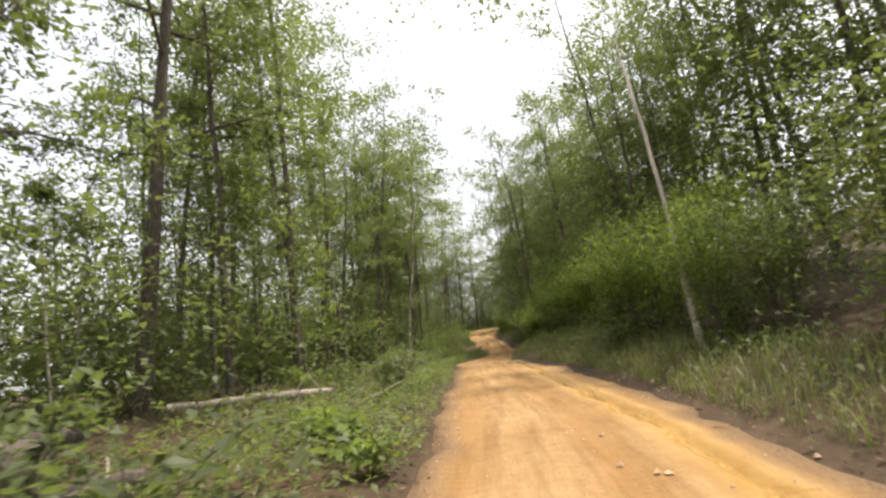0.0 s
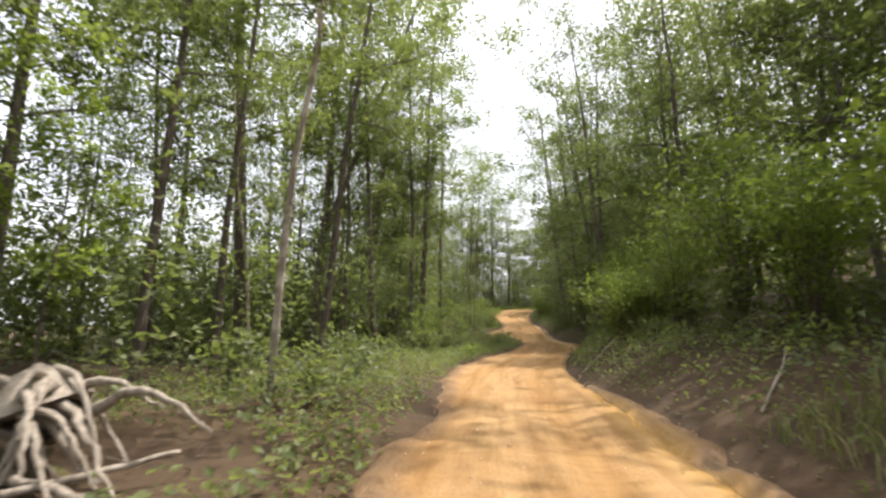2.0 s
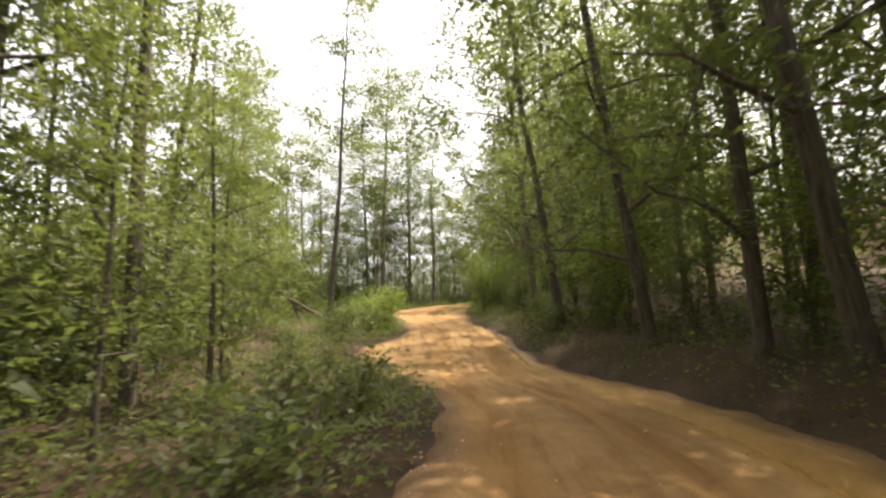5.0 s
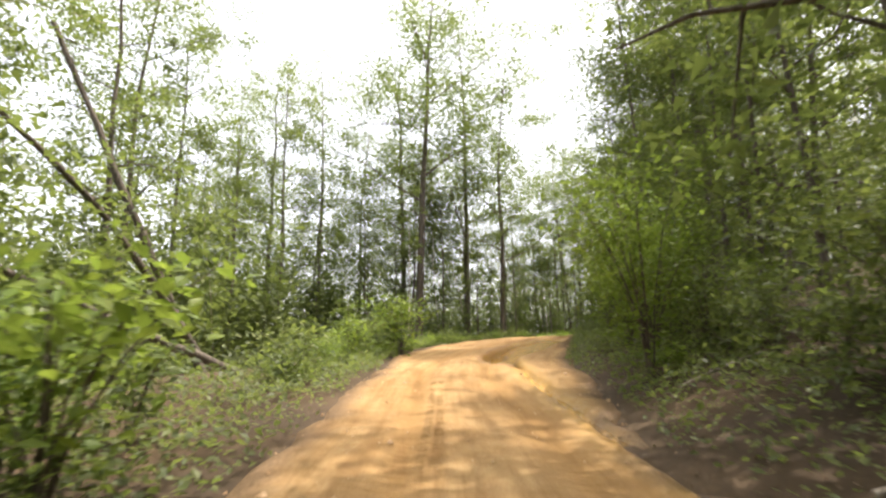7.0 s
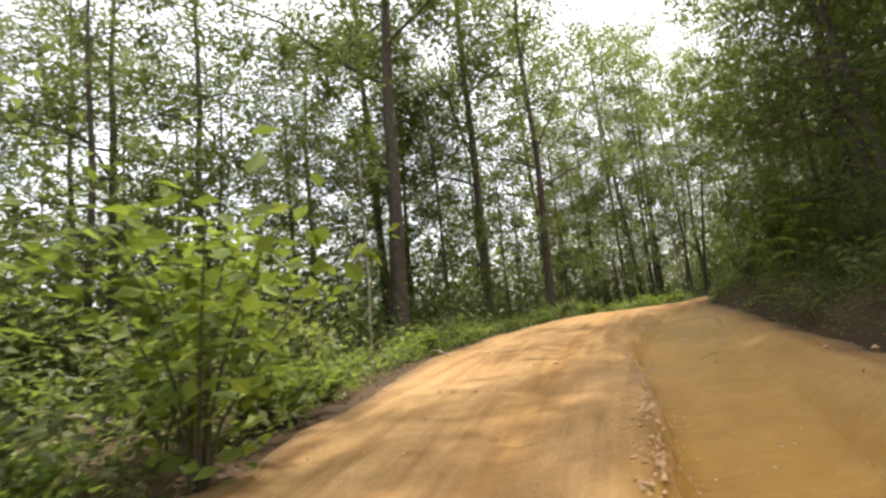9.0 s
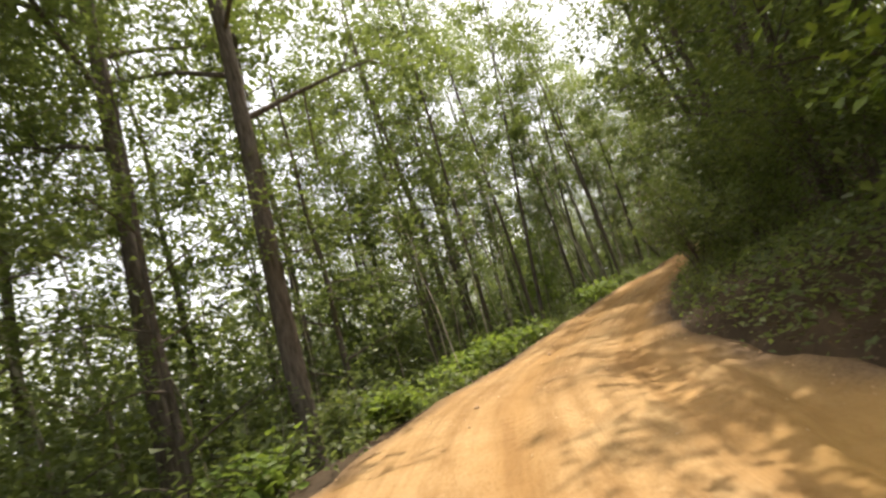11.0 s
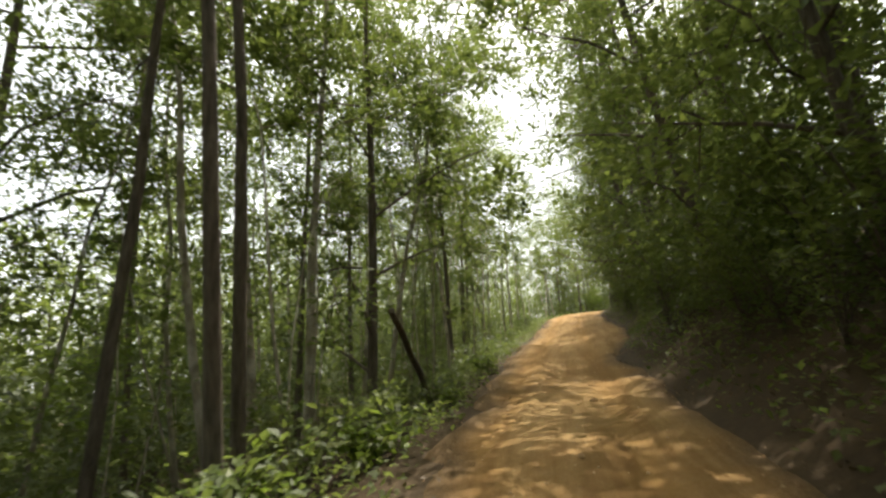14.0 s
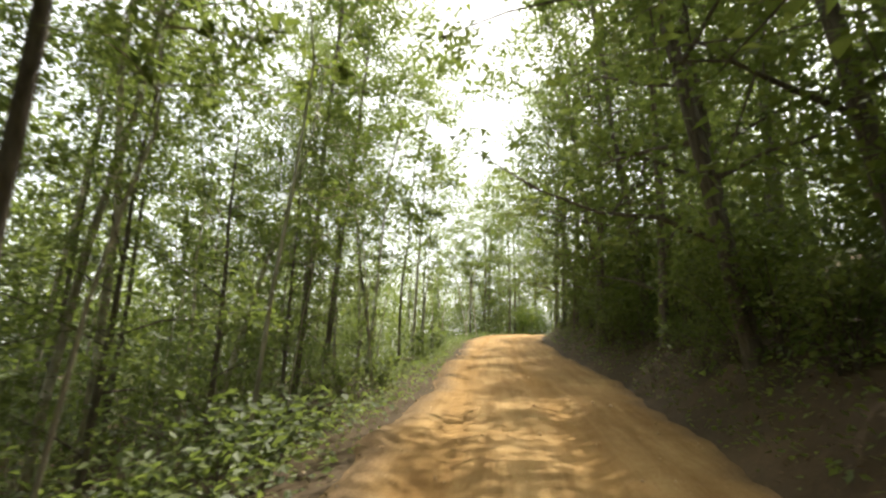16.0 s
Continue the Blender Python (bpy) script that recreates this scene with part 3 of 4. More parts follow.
SAPLING = [tree_template("sapling", 41, PALE, LEAF, "thin pale bare-stemmed sapling with few leaves", height=8.5, radius=0.038, base=0.5, spread=1.1, count=1360, leaf=0.0975, bend=0.06, limbs=8, sides=6),
           tree_template("sapling", 42, BARK, LEAF_BRIGHT, "thin dark sapling with bright green leaves", height=6.5, radius=0.03, base=0.25, spread=1.3, count=1760, leaf=0.0975, bend=0.06, limbs=9, sides=6)]
POLE = [tree_template("young_poplar", 45, PALE, LEAF, "very thin pale young poplar with a few leaves at the top", height=7, radius=0.026, base=0.6, spread=0.9, count=510, leaf=0.0825, bend=0.08, limbs=5, sides=5),
        tree_template("young_poplar", 46, DEAD, LEAF, "thin grey leaning young poplar, nearly bare", height=5, radius=0.022, base=0.65, spread=0.8, count=260, leaf=0.0825, bend=0.1, limbs=5, sides=5)]
BUSHY = [tree_template("roadside_tree", 51, BARK, LEAF_DARK, "leafy roadside tree with branches down to the ground", height=16, radius=0.12, base=0.07, spread=2.7, count=6000, leaf=0.104, limbs=18),
         tree_template("roadside_tree", 52, BARK, LEAF, "leafy roadside tree hung with green leaves", height=11, radius=0.095, base=0.07, spread=2.4, count=6000, leaf=0.0936, limbs=16)]
SNAG = [tree_template("pine_tree", 61, BARK, LEAF_DARK, "tall thin pine with a sparse crown", height=24, radius=0.16, base=0.5, spread=1.7, count=2500, leaf=0.112, limbs=13)]
TEMPLATES = STOUT + THIN + BIG + MID + SLIM + SAPLING + POLE + BUSHY + SNAG

SHRUB = [shrub_template("shrub", 71, LEAF, "green broad-leaved shrub on the forest floor", height=1.3, width=1.1, stems=6, count=370, leaf=0.074),
         shrub_template("shrub", 72, LEAF_DARK, "dark green shrub on the forest floor", height=1.0, width=1.2, stems=6, count=370, leaf=0.074),
         # sunlight put into the leaf colour
         shrub_template("shrub", 73, LEAF_BRIGHT, "arching shrub beside the track, leaves coloured sunlit yellow-green", height=2.3, width=1.5, stems=9, count=1500, leaf=0.06, arch=0.8)]
BROAD = [shrub_template("broadleaf_sapling", 91, LEAF_BRIGHT, "young sapling with large bright green leaves", "sapling", height=2.3, width=1.5, stems=11, count=480, leaf=0.105, arch=0.35, flat=0.5)]
# the first has sunlight painted into its leaves
TALL = [shrub_template("hazel_bush", 75, LEAF_BRIGHT, "tall bush leaning to the track, leaves coloured sunlit yellow-green", "bush", height=4.4, width=2.1, stems=12, count=2200, leaf=0.07, arch=0.6),
        shrub_template("hazel_bush", 76, LEAF, "tall green bush crowding the track's bank", "bush", height=3.8, width=2.0, stems=11, count=2200, leaf=0.068, arch=0.6)]
BANK = shrub_template("hazel_bush", 78, LEAF_DARK, "low dark green bush rooted in the bank", "bush", height=2.4, width=1.7, stems=7, count=700, leaf=0.07, arch=0.7)
SUMAC = sumac_template("sumac", 97, "slender sumac with bright green drooping fronds")
PLANTS = SHRUB + BROAD + TALL + [SUMAC, BANK]


def stand(template, x, y, size=1.0, turn=0.0, lean=(0.0, 0.0), group=""):
    z = float(ground_height(x, y)[0])
    m = pose(x, y, z, lean[0], lean[1], 0) @ pose(0, 0, 0, 0, 0, turn) @ Matrix.Diagonal((size, size, size, 1))
    ob = copy_thing(template, m)
    if group:
        tagged(ob, group=group)
    return ob


taken = [(-2.3, 20.6), (-2.0, 11.8), (-4.0, 5.3), (24.5, 120.7)]


def free(x, y, gap):
    if any((x - a) ** 2 + (y - b) ** 2 < gap * gap for a, b in taken):
        return False
    taken.append((x, y))
    return True


rnd = random.Random(5)
# trees that can be told apart: kind, place, size, turn, lean about x and y in degrees
KNOWN = [(BIG[0], -8.1, 14.3, 1.0, 20, 0, 3), (MID[0], -2.7, 49.0, 1.25, 0, 0, 0), (SNAG[0], -2.2, 56.5, 1.0, 120, 0, 0),
         (BIG[1], -15.3, 44.4, 1.0, 200, 0, 0), (SLIM[0], -19.5, 42.7, 1.1, 30, 0, 0), (SLIM[0], -17.2, 54.5, 1.0, 70, 0, 0), 
         (SLIM[1], -4.7, 73.6, 1.0, 10, 0, -9), (BIG[0], -0.2, 100.4, 1.15, 90, 0, 0), (BIG[1], 2.5, 106.6, 1.25, 150, 0, 0), (MID[1], 11.2, 116.2, 1.3, 250, 0, 0), (BUSHY[1], 0.3, 51.0, 0.4, 40, 0, 0), (BUSHY[1], 0.0, 54.5, 0.55, 140, 0, 0), (BUSHY[0], -1.2, 58.5, 0.45, 240, 0, 0), (BUSHY[1], 66.5, 147.5, 1.35, 0, 0, 0), (BUSHY[1], 69, 146.6, 1.3, 70, 0, 0), (BUSHY[1], 63, 146.3, 1.0, 170, 0, 0), (BUSHY[0], 71, 150, 1.2, 170, 0, 0), (BUSHY[1], 75.0, 149.8, 1.5, 20, 0, 0), (BUSHY[1], 78.0, 151.0, 1.5, 120, 0, 0), (BUSHY[0], 81.5, 151.0, 1.2, 220, 0, 0), (SAPLING[0], 60, 143.5, 1.0, 0, 0, -16), (SAPLING[0], 58.6, 143.2, 1.0, 60, 0, -22), (SAPLING[0], 57, 142.3, 1.0, 100, 0, 8),
         (SAPLING[0], -0.2, 96.4, 1.1, 45, 0, 0), (MID[2], -19.5, 112.8, 1.3, 100, 0, 0), (SAPLING[0], 10.2, 68.6, 0.75, 15, 0, -13),
         (THIN[0], 18.2, 119.1, 1.05, 60, 0, 0), (SLIM[0], 15.4, 130.2, 1.1, 140, 0, 0), (STOUT[0], 22.9, 123.6, 1.05, 210, 0, -3), (STOUT[0], 23.15, 122.1, 0.8, 300, 0, 4),
         (SLIM[0], 28.5, 129.0, 1.0, 170, 0, 0), (SLIM[1], 28.3, 132.9, 1.0, 20, 0, 0), (SLIM[1], 32.5, 134.3, 1.0, 0, 0, 0), (THIN[0], 20.2, 118.1, 0.95, 0, 0, -2),
         (THIN[0], 20.7, 118.9, 0.9, 90, 0, -2), (SAPLING[0], 17.5, 115.9, 1.2, 33, 0, -9), (THIN[0], 13.2, 113.4, 0.9, 12, 0, 0), (SLIM[0], 29.9, 125.6, 0.85, 99, 0, -2),
         (SLIM[1], 28.6, 124.3, 0.75, 66, 0, -2), (MID[0], 11.4, 120.4, 1.0, 5, 0, -3), (BIG[0], -2.2, 107.5, 1.05, 300, 0, 0), (MID[1], -3.4, 53.2, 1.2, 45, 0, 0),
         (BUSHY[0], 9.4, 42.0, 1.2, 30, 0, 0), (BUSHY[0], 7.7, 48.5, 1.2, 130, 0, 0), (BUSHY[0], 8.4, 54.0, 1.2, 230, 0, 0), (BIG[1], 5.0, 104.0, 0.9, 30, 0, 0), (MID[2], 5.4, 112.0, 1.1, 60, 0, 0), (BUSHY[0], 1.0, 104.0, 0.8, 0, 0, 0), (BUSHY[0], 6.0, 107.5, 0.7, 90, 0, 0), (BUSHY[1], -4.0, 103.0, 1.0, 190, 0, 0), (BUSHY[1], 9.0, 112.0, 0.8, 20, 0, 0), (BIG[1], -6.0, 108.0, 0.9, 30, 0, 0),
         (BIG[0], -6.0, 57.5, 1.0, 10, 0, 0), (BIG[1], -11.0, 87.5, 0.9, 77, 0, 0), (BIG[1], -9.5, 55.0, 0.95, 90, 0, 0), (MID[0], -11.5, 49.5, 1.1, 190, 0, 0), (BIG[0], -12.0, 30.0, 0.9, 60, 0, 0), (MID[1], -10.0, 20.0, 1.1, 60, 0, 0), (BUSHY[1], -12.5, 25.0, 1.0, 160, 0, 0), (BUSHY[1], -14.0, 36.0, 1.0, 260, 0, 0), (BUSHY[0], 8.7, 71.0, 1.4, 15, 0, -4), (BUSHY[0], 12.0, 76.0, 1.3, 110, 0, -4), (BIG[0], 14.6, 125.0, 1.0, 33, 0, 0), (MID[2], 12.6, 119.0, 1.05, 133, 0, 0), (BIG[1], 19.0, 128.0, 0.95, 233, 0, 0), (MID[2], -0.8, 70.8, 1.0, 20, 0, 4), (BUSHY[0], 9.6, 27.0, 1.2, 44, 0, -6), (BUSHY[0], 9.0, 37.6, 1.15, 244, 0, -4), (BUSHY[0], 7.3, 46.0, 1.25, 344, 0, -4), (BUSHY[0], 8.3, 52.0, 1.3, 64, 0, -7), (BUSHY[0], 8.4, 58.0, 1.3, 164, 0, -6), (BUSHY[0], 8.0, 64.0, 1.3, 264, 0, -6), (BIG[0], -9.5, 99.0, 0.8, 15, 0, 0), (MID[2], -7.0, 95.0, 0.95, 75, 0, 0), (BIG[0], -2.0, 112.0, 0.85, 140, 0, 0),
         (MID[0], 2.2, 113.0, 1.0, 200, 0, 0), (BUSHY[0], -2.6, 105.5, 0.8, 10, 0, 0), (BUSHY[1], 3.4, 103.6, 0.75, 222, 0, 0), (MID[2], -10.5, 90.5, 1.0, 12, 0, 0), (BUSHY[0], -8.5, 92.5, 0.8, 99, 0, 0), (BUSHY[0], -12.5, 96.0, 0.9, 199, 0, 0),
         (BUSHY[1], 8.0, 114.5, 0.9, 35, 0, 0), (MID[2], 9.0, 118.5, 1.0, 135, 0, 0),
         (BUSHY[0], 17.6, 105.5, 1.2, 15, 0, 3), (BUSHY[0], 21.0, 108.6, 1.25, 75, 0, 3), (BUSHY[0], 24.6, 111.2, 1.2, 115, 0, 0), (BUSHY[0], 28.0, 114.6, 1.2, 195, 0, 0), (BIG[1], 23.5, 106.5, 1.0, 0, 0, 0), (BUSHY[0], 32.0, 117.6, 1.2, 255, 0, 0),
         (BUSHY[0], 50.5, 131.6, 1.1, 30, 0, 3), (BUSHY[0], 54.2, 134.0, 1.1, 130, 0, 3), (BUSHY[0], 58.0, 136.4, 1.1, 230, 0, 3), (BUSHY[0], 46.0, 128.6, 1.15, 300, 0, 3)]
KNOWN += [(BUSHY[1], x, y, size, 71 * k, 0, 0) for k, (x, y, size) in enumerate(((31.5, 128.2, 0.55), (33.8, 130.0, 0.6), (36.0, 131.2, 0.6), (30.0, 126.9, 0.4), (38.5, 133.0, 0.6)))]
KNOWN += [(BUSHY[k % 2], x, y, size, 57 * k, 0, 0) for k, (x, y, size) in enumerate(((-6.0, 98.4, 1.2), (-10.2, 95.2, 1.0), (-13.0, 101.0, 1.3), (-3.4, 99.6, 1.0), (-15.2, 94.0, 1.1), (-7.6, 102.4, 1.3), (-11.4, 105.6, 1.1)))]
for kind, x, y, size, turn, lx, ly in KNOWN:
    taken.append((x, y))
    stand(kind, x, y, size, turn, (lx, ly), "trees of the wood")

for s in np.arange(138.5, 172, 2.3):
    x, y = road_spot(float(s), float(at(EDGE_LEFT, s)) + rnd.uniform(2.4, 5.4))
    if free(x, y, 1.2):
        stand(rnd.choice(SLIM + SLIM[1:] + BUSHY[1:]), x, y, rnd.uniform(0.9, 1.25), rnd.uniform(0, 360), (rnd.gauss(0, 4), rnd.gauss(0, 4)), "trees of the wood")
# a second, taller row behind the low bushes at the start
for s in np.arange(14, 50, 2.4):
    x, y = road_spot(float(s), -float(at(EDGE_RIGHT, s)) - rnd.uniform(9.0, 11.5))
    if free(x, y, 1.0):
        stand(BUSHY[0], x, y, rnd.uniform(1.2, 1.5), rnd.uniform(0, 360), (rnd.gauss(0, 3), rnd.gauss(0, 3)), "trees of the wood")
# the close wall of trees beyond the right-hand verge
for s in np.r_[np.arange(37, 84, 3.0), np.arange(84, 172, 2.5)]:
    back = rnd.uniform(6.5, 8.5) if 38 < s < 58 else rnd.uniform(4.6, 6.6) if s < 80 else rnd.uniform(8.5, 10.5) if s < 91 else rnd.uniform(4.2, 5.6) if s < 99 else rnd.uniform(3.2, 4.6) if s < 118 else rnd.uniform(6.2, 7.4) if s < 125 else rnd.uniform(1.5, 2.9) if s < 148 else rnd.uniform(1.0, 1.9)
    x, y = road_spot(float(s), -float(at(EDGE_RIGHT, s)) - back)
    if free(x, y, 1.0):
        over = 7 if s > 118 else 0       # those above the cutting lean over the track
        stand(rnd.choice(BUSHY), x, y, rnd.uniform(0.95, 1.3), rnd.uniform(0, 360), (rnd.gauss(0, 3) - 0.64 * over, rnd.gauss(0, 3) - 0.77 * over), "trees of the wood")

for s in np.arange(15, 76, 2.7):
    x, y = road_spot(float(s), float(at(EDGE_LEFT, s)) + rnd.uniform(5.0, 12.0))
    if free(x, y, 1.6):
        stand(rnd.choice(MID + BUSHY[:1]), x, y, rnd.uniform(0.9, 1.2), rnd.uniform(0, 360), (rnd.gauss(0, 3), rnd.gauss(0, 3)), "trees of the wood")

# the forked oak beside the track
fx, fy = -7.3, 42.5
taken.append((fx, fy))
fork_root = new("forked_oak", None)
w1, g1 = tree_shape(101, 22, 0.25, 0.40, 4.0, 7000, 0.13)
w2, g2 = tree_shape(102, 16, 0.17, 0.35, 3.6, 5000, 0.13)
tilt = np.array(pose(0, 0, 5.2, 0, 17, 0))
w2 = (w2[0] @ tilt[:3, :3].T + tilt[:3, 3], w2[1])
g2 = (g2[0] @ tilt[:3, :3].T + tilt[:3, 3], g2[1])
part("trunk", mesh_from("trunk", *joined([w1, w2]), BARK, True), fork_root)
part("crown", mesh_from("crown", *joined([g1, g2]), LEAF), fork_root)
fork_root.matrix_world = pose(fx, fy, float(ground_height(fx, fy)[0]), 0, 2, 0)
tagged(fork_root, "tall forked oak with one limb leaning away", "tree", "trees of the wood")

near, behind, rest = [], [], []


def plant_tree(s, lat, gap):
    x, y = road_spot(s, lat)
    s2, lat2, _ = road_place(x, y)
    left = lat > 0
    clear = 1.5 if s > 112 else 1.9
    if not (float(at(EDGE_LEFT, s2)[0]) + clear < lat2[0] or lat2[0] < -float(at(EDGE_RIGHT, s2)[0]) - (2.9 if s < 125 else 1.5)):
        return
    # the view stays open over the clearing beside the bend
    if left and (s < 32 and lat < 8 or 36 < s < 66 and lat < 6):
        return
    if not left and (s < 36 and lat > -11 or 36 < s < 58 and lat > -8 or 80 < s < 91 and lat > -10):
        return
    if 70 < s < 108 and left and lat < 10:
        return
    if left and (50 < s < 64 and lat < 5.5 or 108 < s < 124 and lat < 8.5 or 126 < s < 162 and lat < 3.6):
        return
    if not free(x, y, gap):
        return
    off = abs(lat)
    if left:
        pool = SLIM + SLIM + SAPLING + SAPLING[:1] + MID[2:] if s > 112 else MID + BIG + SLIM + SLIM + SAPLING if s < 64 else MID + MID + SLIM + SAPLING
        if off < 6.5 and s < 64:
            pool = MID + SLIM + SLIM + SAPLING
        if off > 12:
            pool = pool + BUSHY + BUSHY + BUSHY
    else:
        pool = BUSHY if off < 6.5 else BUSHY + MID + BIG
    here = (rnd.choice(pool), x, y, rnd.uniform(0.75, 1.15), rnd.uniform(0, 360), rnd.gauss(0, 3), rnd.gauss(0, 3))
    if off < 12.5 and s < 172 and len(near) < 92:
        near.append(here)
    elif off > 12.5 or len(behind) < 70:
        (rest if off > 12.5 else behind).append(here)


for tries in range(3000):
    s, left = rnd.uniform(8, 172), rnd.random() < 0.5
    lat = float(at(EDGE_LEFT, s)) + rnd.uniform(1.6, 11) if left else -float(at(EDGE_RIGHT, s)) - rnd.uniform(1.3 if s > 112 else 2.6, 7.5)
    plant_tree(s, lat, (2.0 if s > 112 else 2.7) if left else 2.5)
for tries in range(2600):
    s, left = rnd.uniform(0, 235), rnd.random() < 0.8
    plant_tree(s, rnd.uniform(11, 38) if left else -rnd.uniform(10, 18), 3.4)
rest.sort(key=lambda one: one[1] + one[2] < 96)      # those behind the falling slope first
for tries in range(160):
    # beyond the last bend that can be seen
    x, y = rnd.uniform(60, 110), rnd.uniform(146, 190)
    s2, lat2, _ = road_place(x, y)
    if abs(lat2[0]) > 3.2 and free(x, y, 3.2):
        rest.append((rnd.choice(BUSHY + MID), x, y, rnd.uniform(0.8, 1.1), rnd.uniform(0, 360), 0, 0))
for kind, x, y, size, turn, lx, ly in near:
    stand(kind, x, y, size, turn, (lx, ly), "trees of the wood")


# the woods farther back, one mass
def template_arrays(root):
    out = {}
    for ob in root.children:
        me = ob.data
        v = np.empty(len(me.vertices) * 3, np.float32)
        me.vertices.foreach_get("co", v)
        f = np.empty(len(me.loops), np.int32)
        me.loops.foreach_get("vertex_index", f)
        out[ob.name.split(".")[0]] = (v.reshape(-1, 3), f.reshape(-1, me.polygons[0].loop_total))
    return out


far_wood, far_leaf = [], []
fr = np.random.RandomState(404)
arrays = {}
for n, (kind, x, y, size, turn, lx, ly) in enumerate(behind + rest[:150] + rest[-90:]):
    if kind.name not in arrays:
        arrays[kind.name] = template_arrays(kind)
    a = arrays[kind.name]
    z = float(ground_height(x, y)[0])
    m = np.array(pose(x, y, z, lx, ly, turn))
    v, f = a["trunk"]
    cut = f[: 8 * 9]
    used = v[: int(cut.max()) + 1]
    far_wood.append((used * size @ m[:3, :3].T + m[:3, 3], cut))
    v, f = a["crown"]
    close = n < len(behind)
    spot = v.reshape(-1, 3, 3).mean(1)[:: 3 if close else 6]
    far_leaf.append(slips(spot * size @ m[:3, :3].T + m[:3, 3], 0.17 if close else 0.22, fr))
print("trees", len(near), len(rest))
woods = new("far_woods")
tagged(woods, "dense green woods standing back from the track", "woods", kind="stuff")
part("trunk", mesh_from("trunk", *joined(far_wood), BARK, True), woods)
part("foliage", mesh_from("foliage", *joined(far_leaf), LEAF), woods)


# ---- undergrowth ----
def scatter_leaves(r, n, s0, s1, inner, outer, side, tall, size, power=1.0, clump=0, far=False):
    """Leaves standing over the ground beside the road, in a band from inner to outer metres off its edge."""
    s = r.uniform(s0, s1, n)
    edge = at(EDGE_LEFT, s) if side > 0 else at(EDGE_RIGHT, s)
    lat = side * (edge + inner + (outer - inner) * r.uniform(0, 1, n) ** power)
    h = tall * r.beta(1.3, 2.0, n)
    if clump:
        k = n // clump
        s, lat = np.repeat(s[:k], clump) + r.normal(0, 0.45, k * clump), np.repeat(lat[:k], clump) + r.normal(0, 0.4, k * clump)
        h = np.repeat(r.uniform(0.35, 1.0, k), clump) * tall * r.beta(1.5, 1.5, k * clump)
        edge2 = at(EDGE_LEFT, s) if side > 0 else at(EDGE_RIGHT, s)
        ok = side * lat > edge2 + 0.05
        s, lat, h = s[ok], lat[ok], h[ok]
    x, y = road_spot(s, lat)
    ok = x > -99
    for bx, by, br in ((-2.2, 20.5, 1.5), (-4.2, 5.2, 1.2), (-2.0, 11.8, 0.45), (-3.4, 13.1, 0.5)):      # bare round the dead wood
        ok &= np.hypot(x - bx, y - by) > br
    x, y, h = x[ok], y[ok], h[ok]
    spot = np.c_[x, y, ground_height(x, y) + 0.03 + h]
    return slips(spot, size, r) if far else leaves(r, spot, size)


ur = np.random.RandomState(77)
weeds = new("undergrowth", mesh_from("undergrowth", *joined([
    scatter_leaves(ur, 9000, 6, 176, 0.1, 0.9, 1, 0.22, 0.042, 1.3, 18), scatter_leaves(ur, 6000, 6, 176, 0.15, 1.0, -1, 0.2, 0.042, 1.3, 18),
    scatter_leaves(ur, 16000, 60, 112, 0.1, 4.0, 1, 0.55, 0.06, 1.2, 30), scatter_leaves(ur, 16000, 8, 60, 0.2, 4.0, 1, 0.4, 0.056, 1.2, 30),
    scatter_leaves(ur, 26000, 6, 190, 0.05, 1.8, 1, 0.45, 0.056, 1.0, 26), scatter_leaves(ur, 8000, 10, 40, 0.6, 6, 1, 0.5, 0.056, 1.0, 26), scatter_leaves(ur, 14000, 6, 190, 0.5, 2.6, -1, 0.4, 0.056, 1.0, 26),
    scatter_leaves(ur, 14000, 110, 170, 0.6, 9, 1, 0.6, 0.056, 1.0, 14), scatter_leaves(ur, 9000, 112, 175, 0.3, 2.2, -1, 0.5, 0.056, 1.0, 22), scatter_leaves(ur, 8000, 74, 98, 0.15, 2.8, -1, 0.4, 0.056, 1.0, 24), scatter_leaves(ur, 6000, 98, 120, 0.1, 2.6, -1, 0.5, 0.056, 1.0, 24), scatter_leaves(ur, 6000, 28, 62, 0.25, 2.2, -1, 0.5, 0.056, 1.0, 24)]), LEAF))
tagged(weeds, "low green weeds and creepers covering the forest floor", "undergrowth", kind="stuff")
thicket = new("thicket")
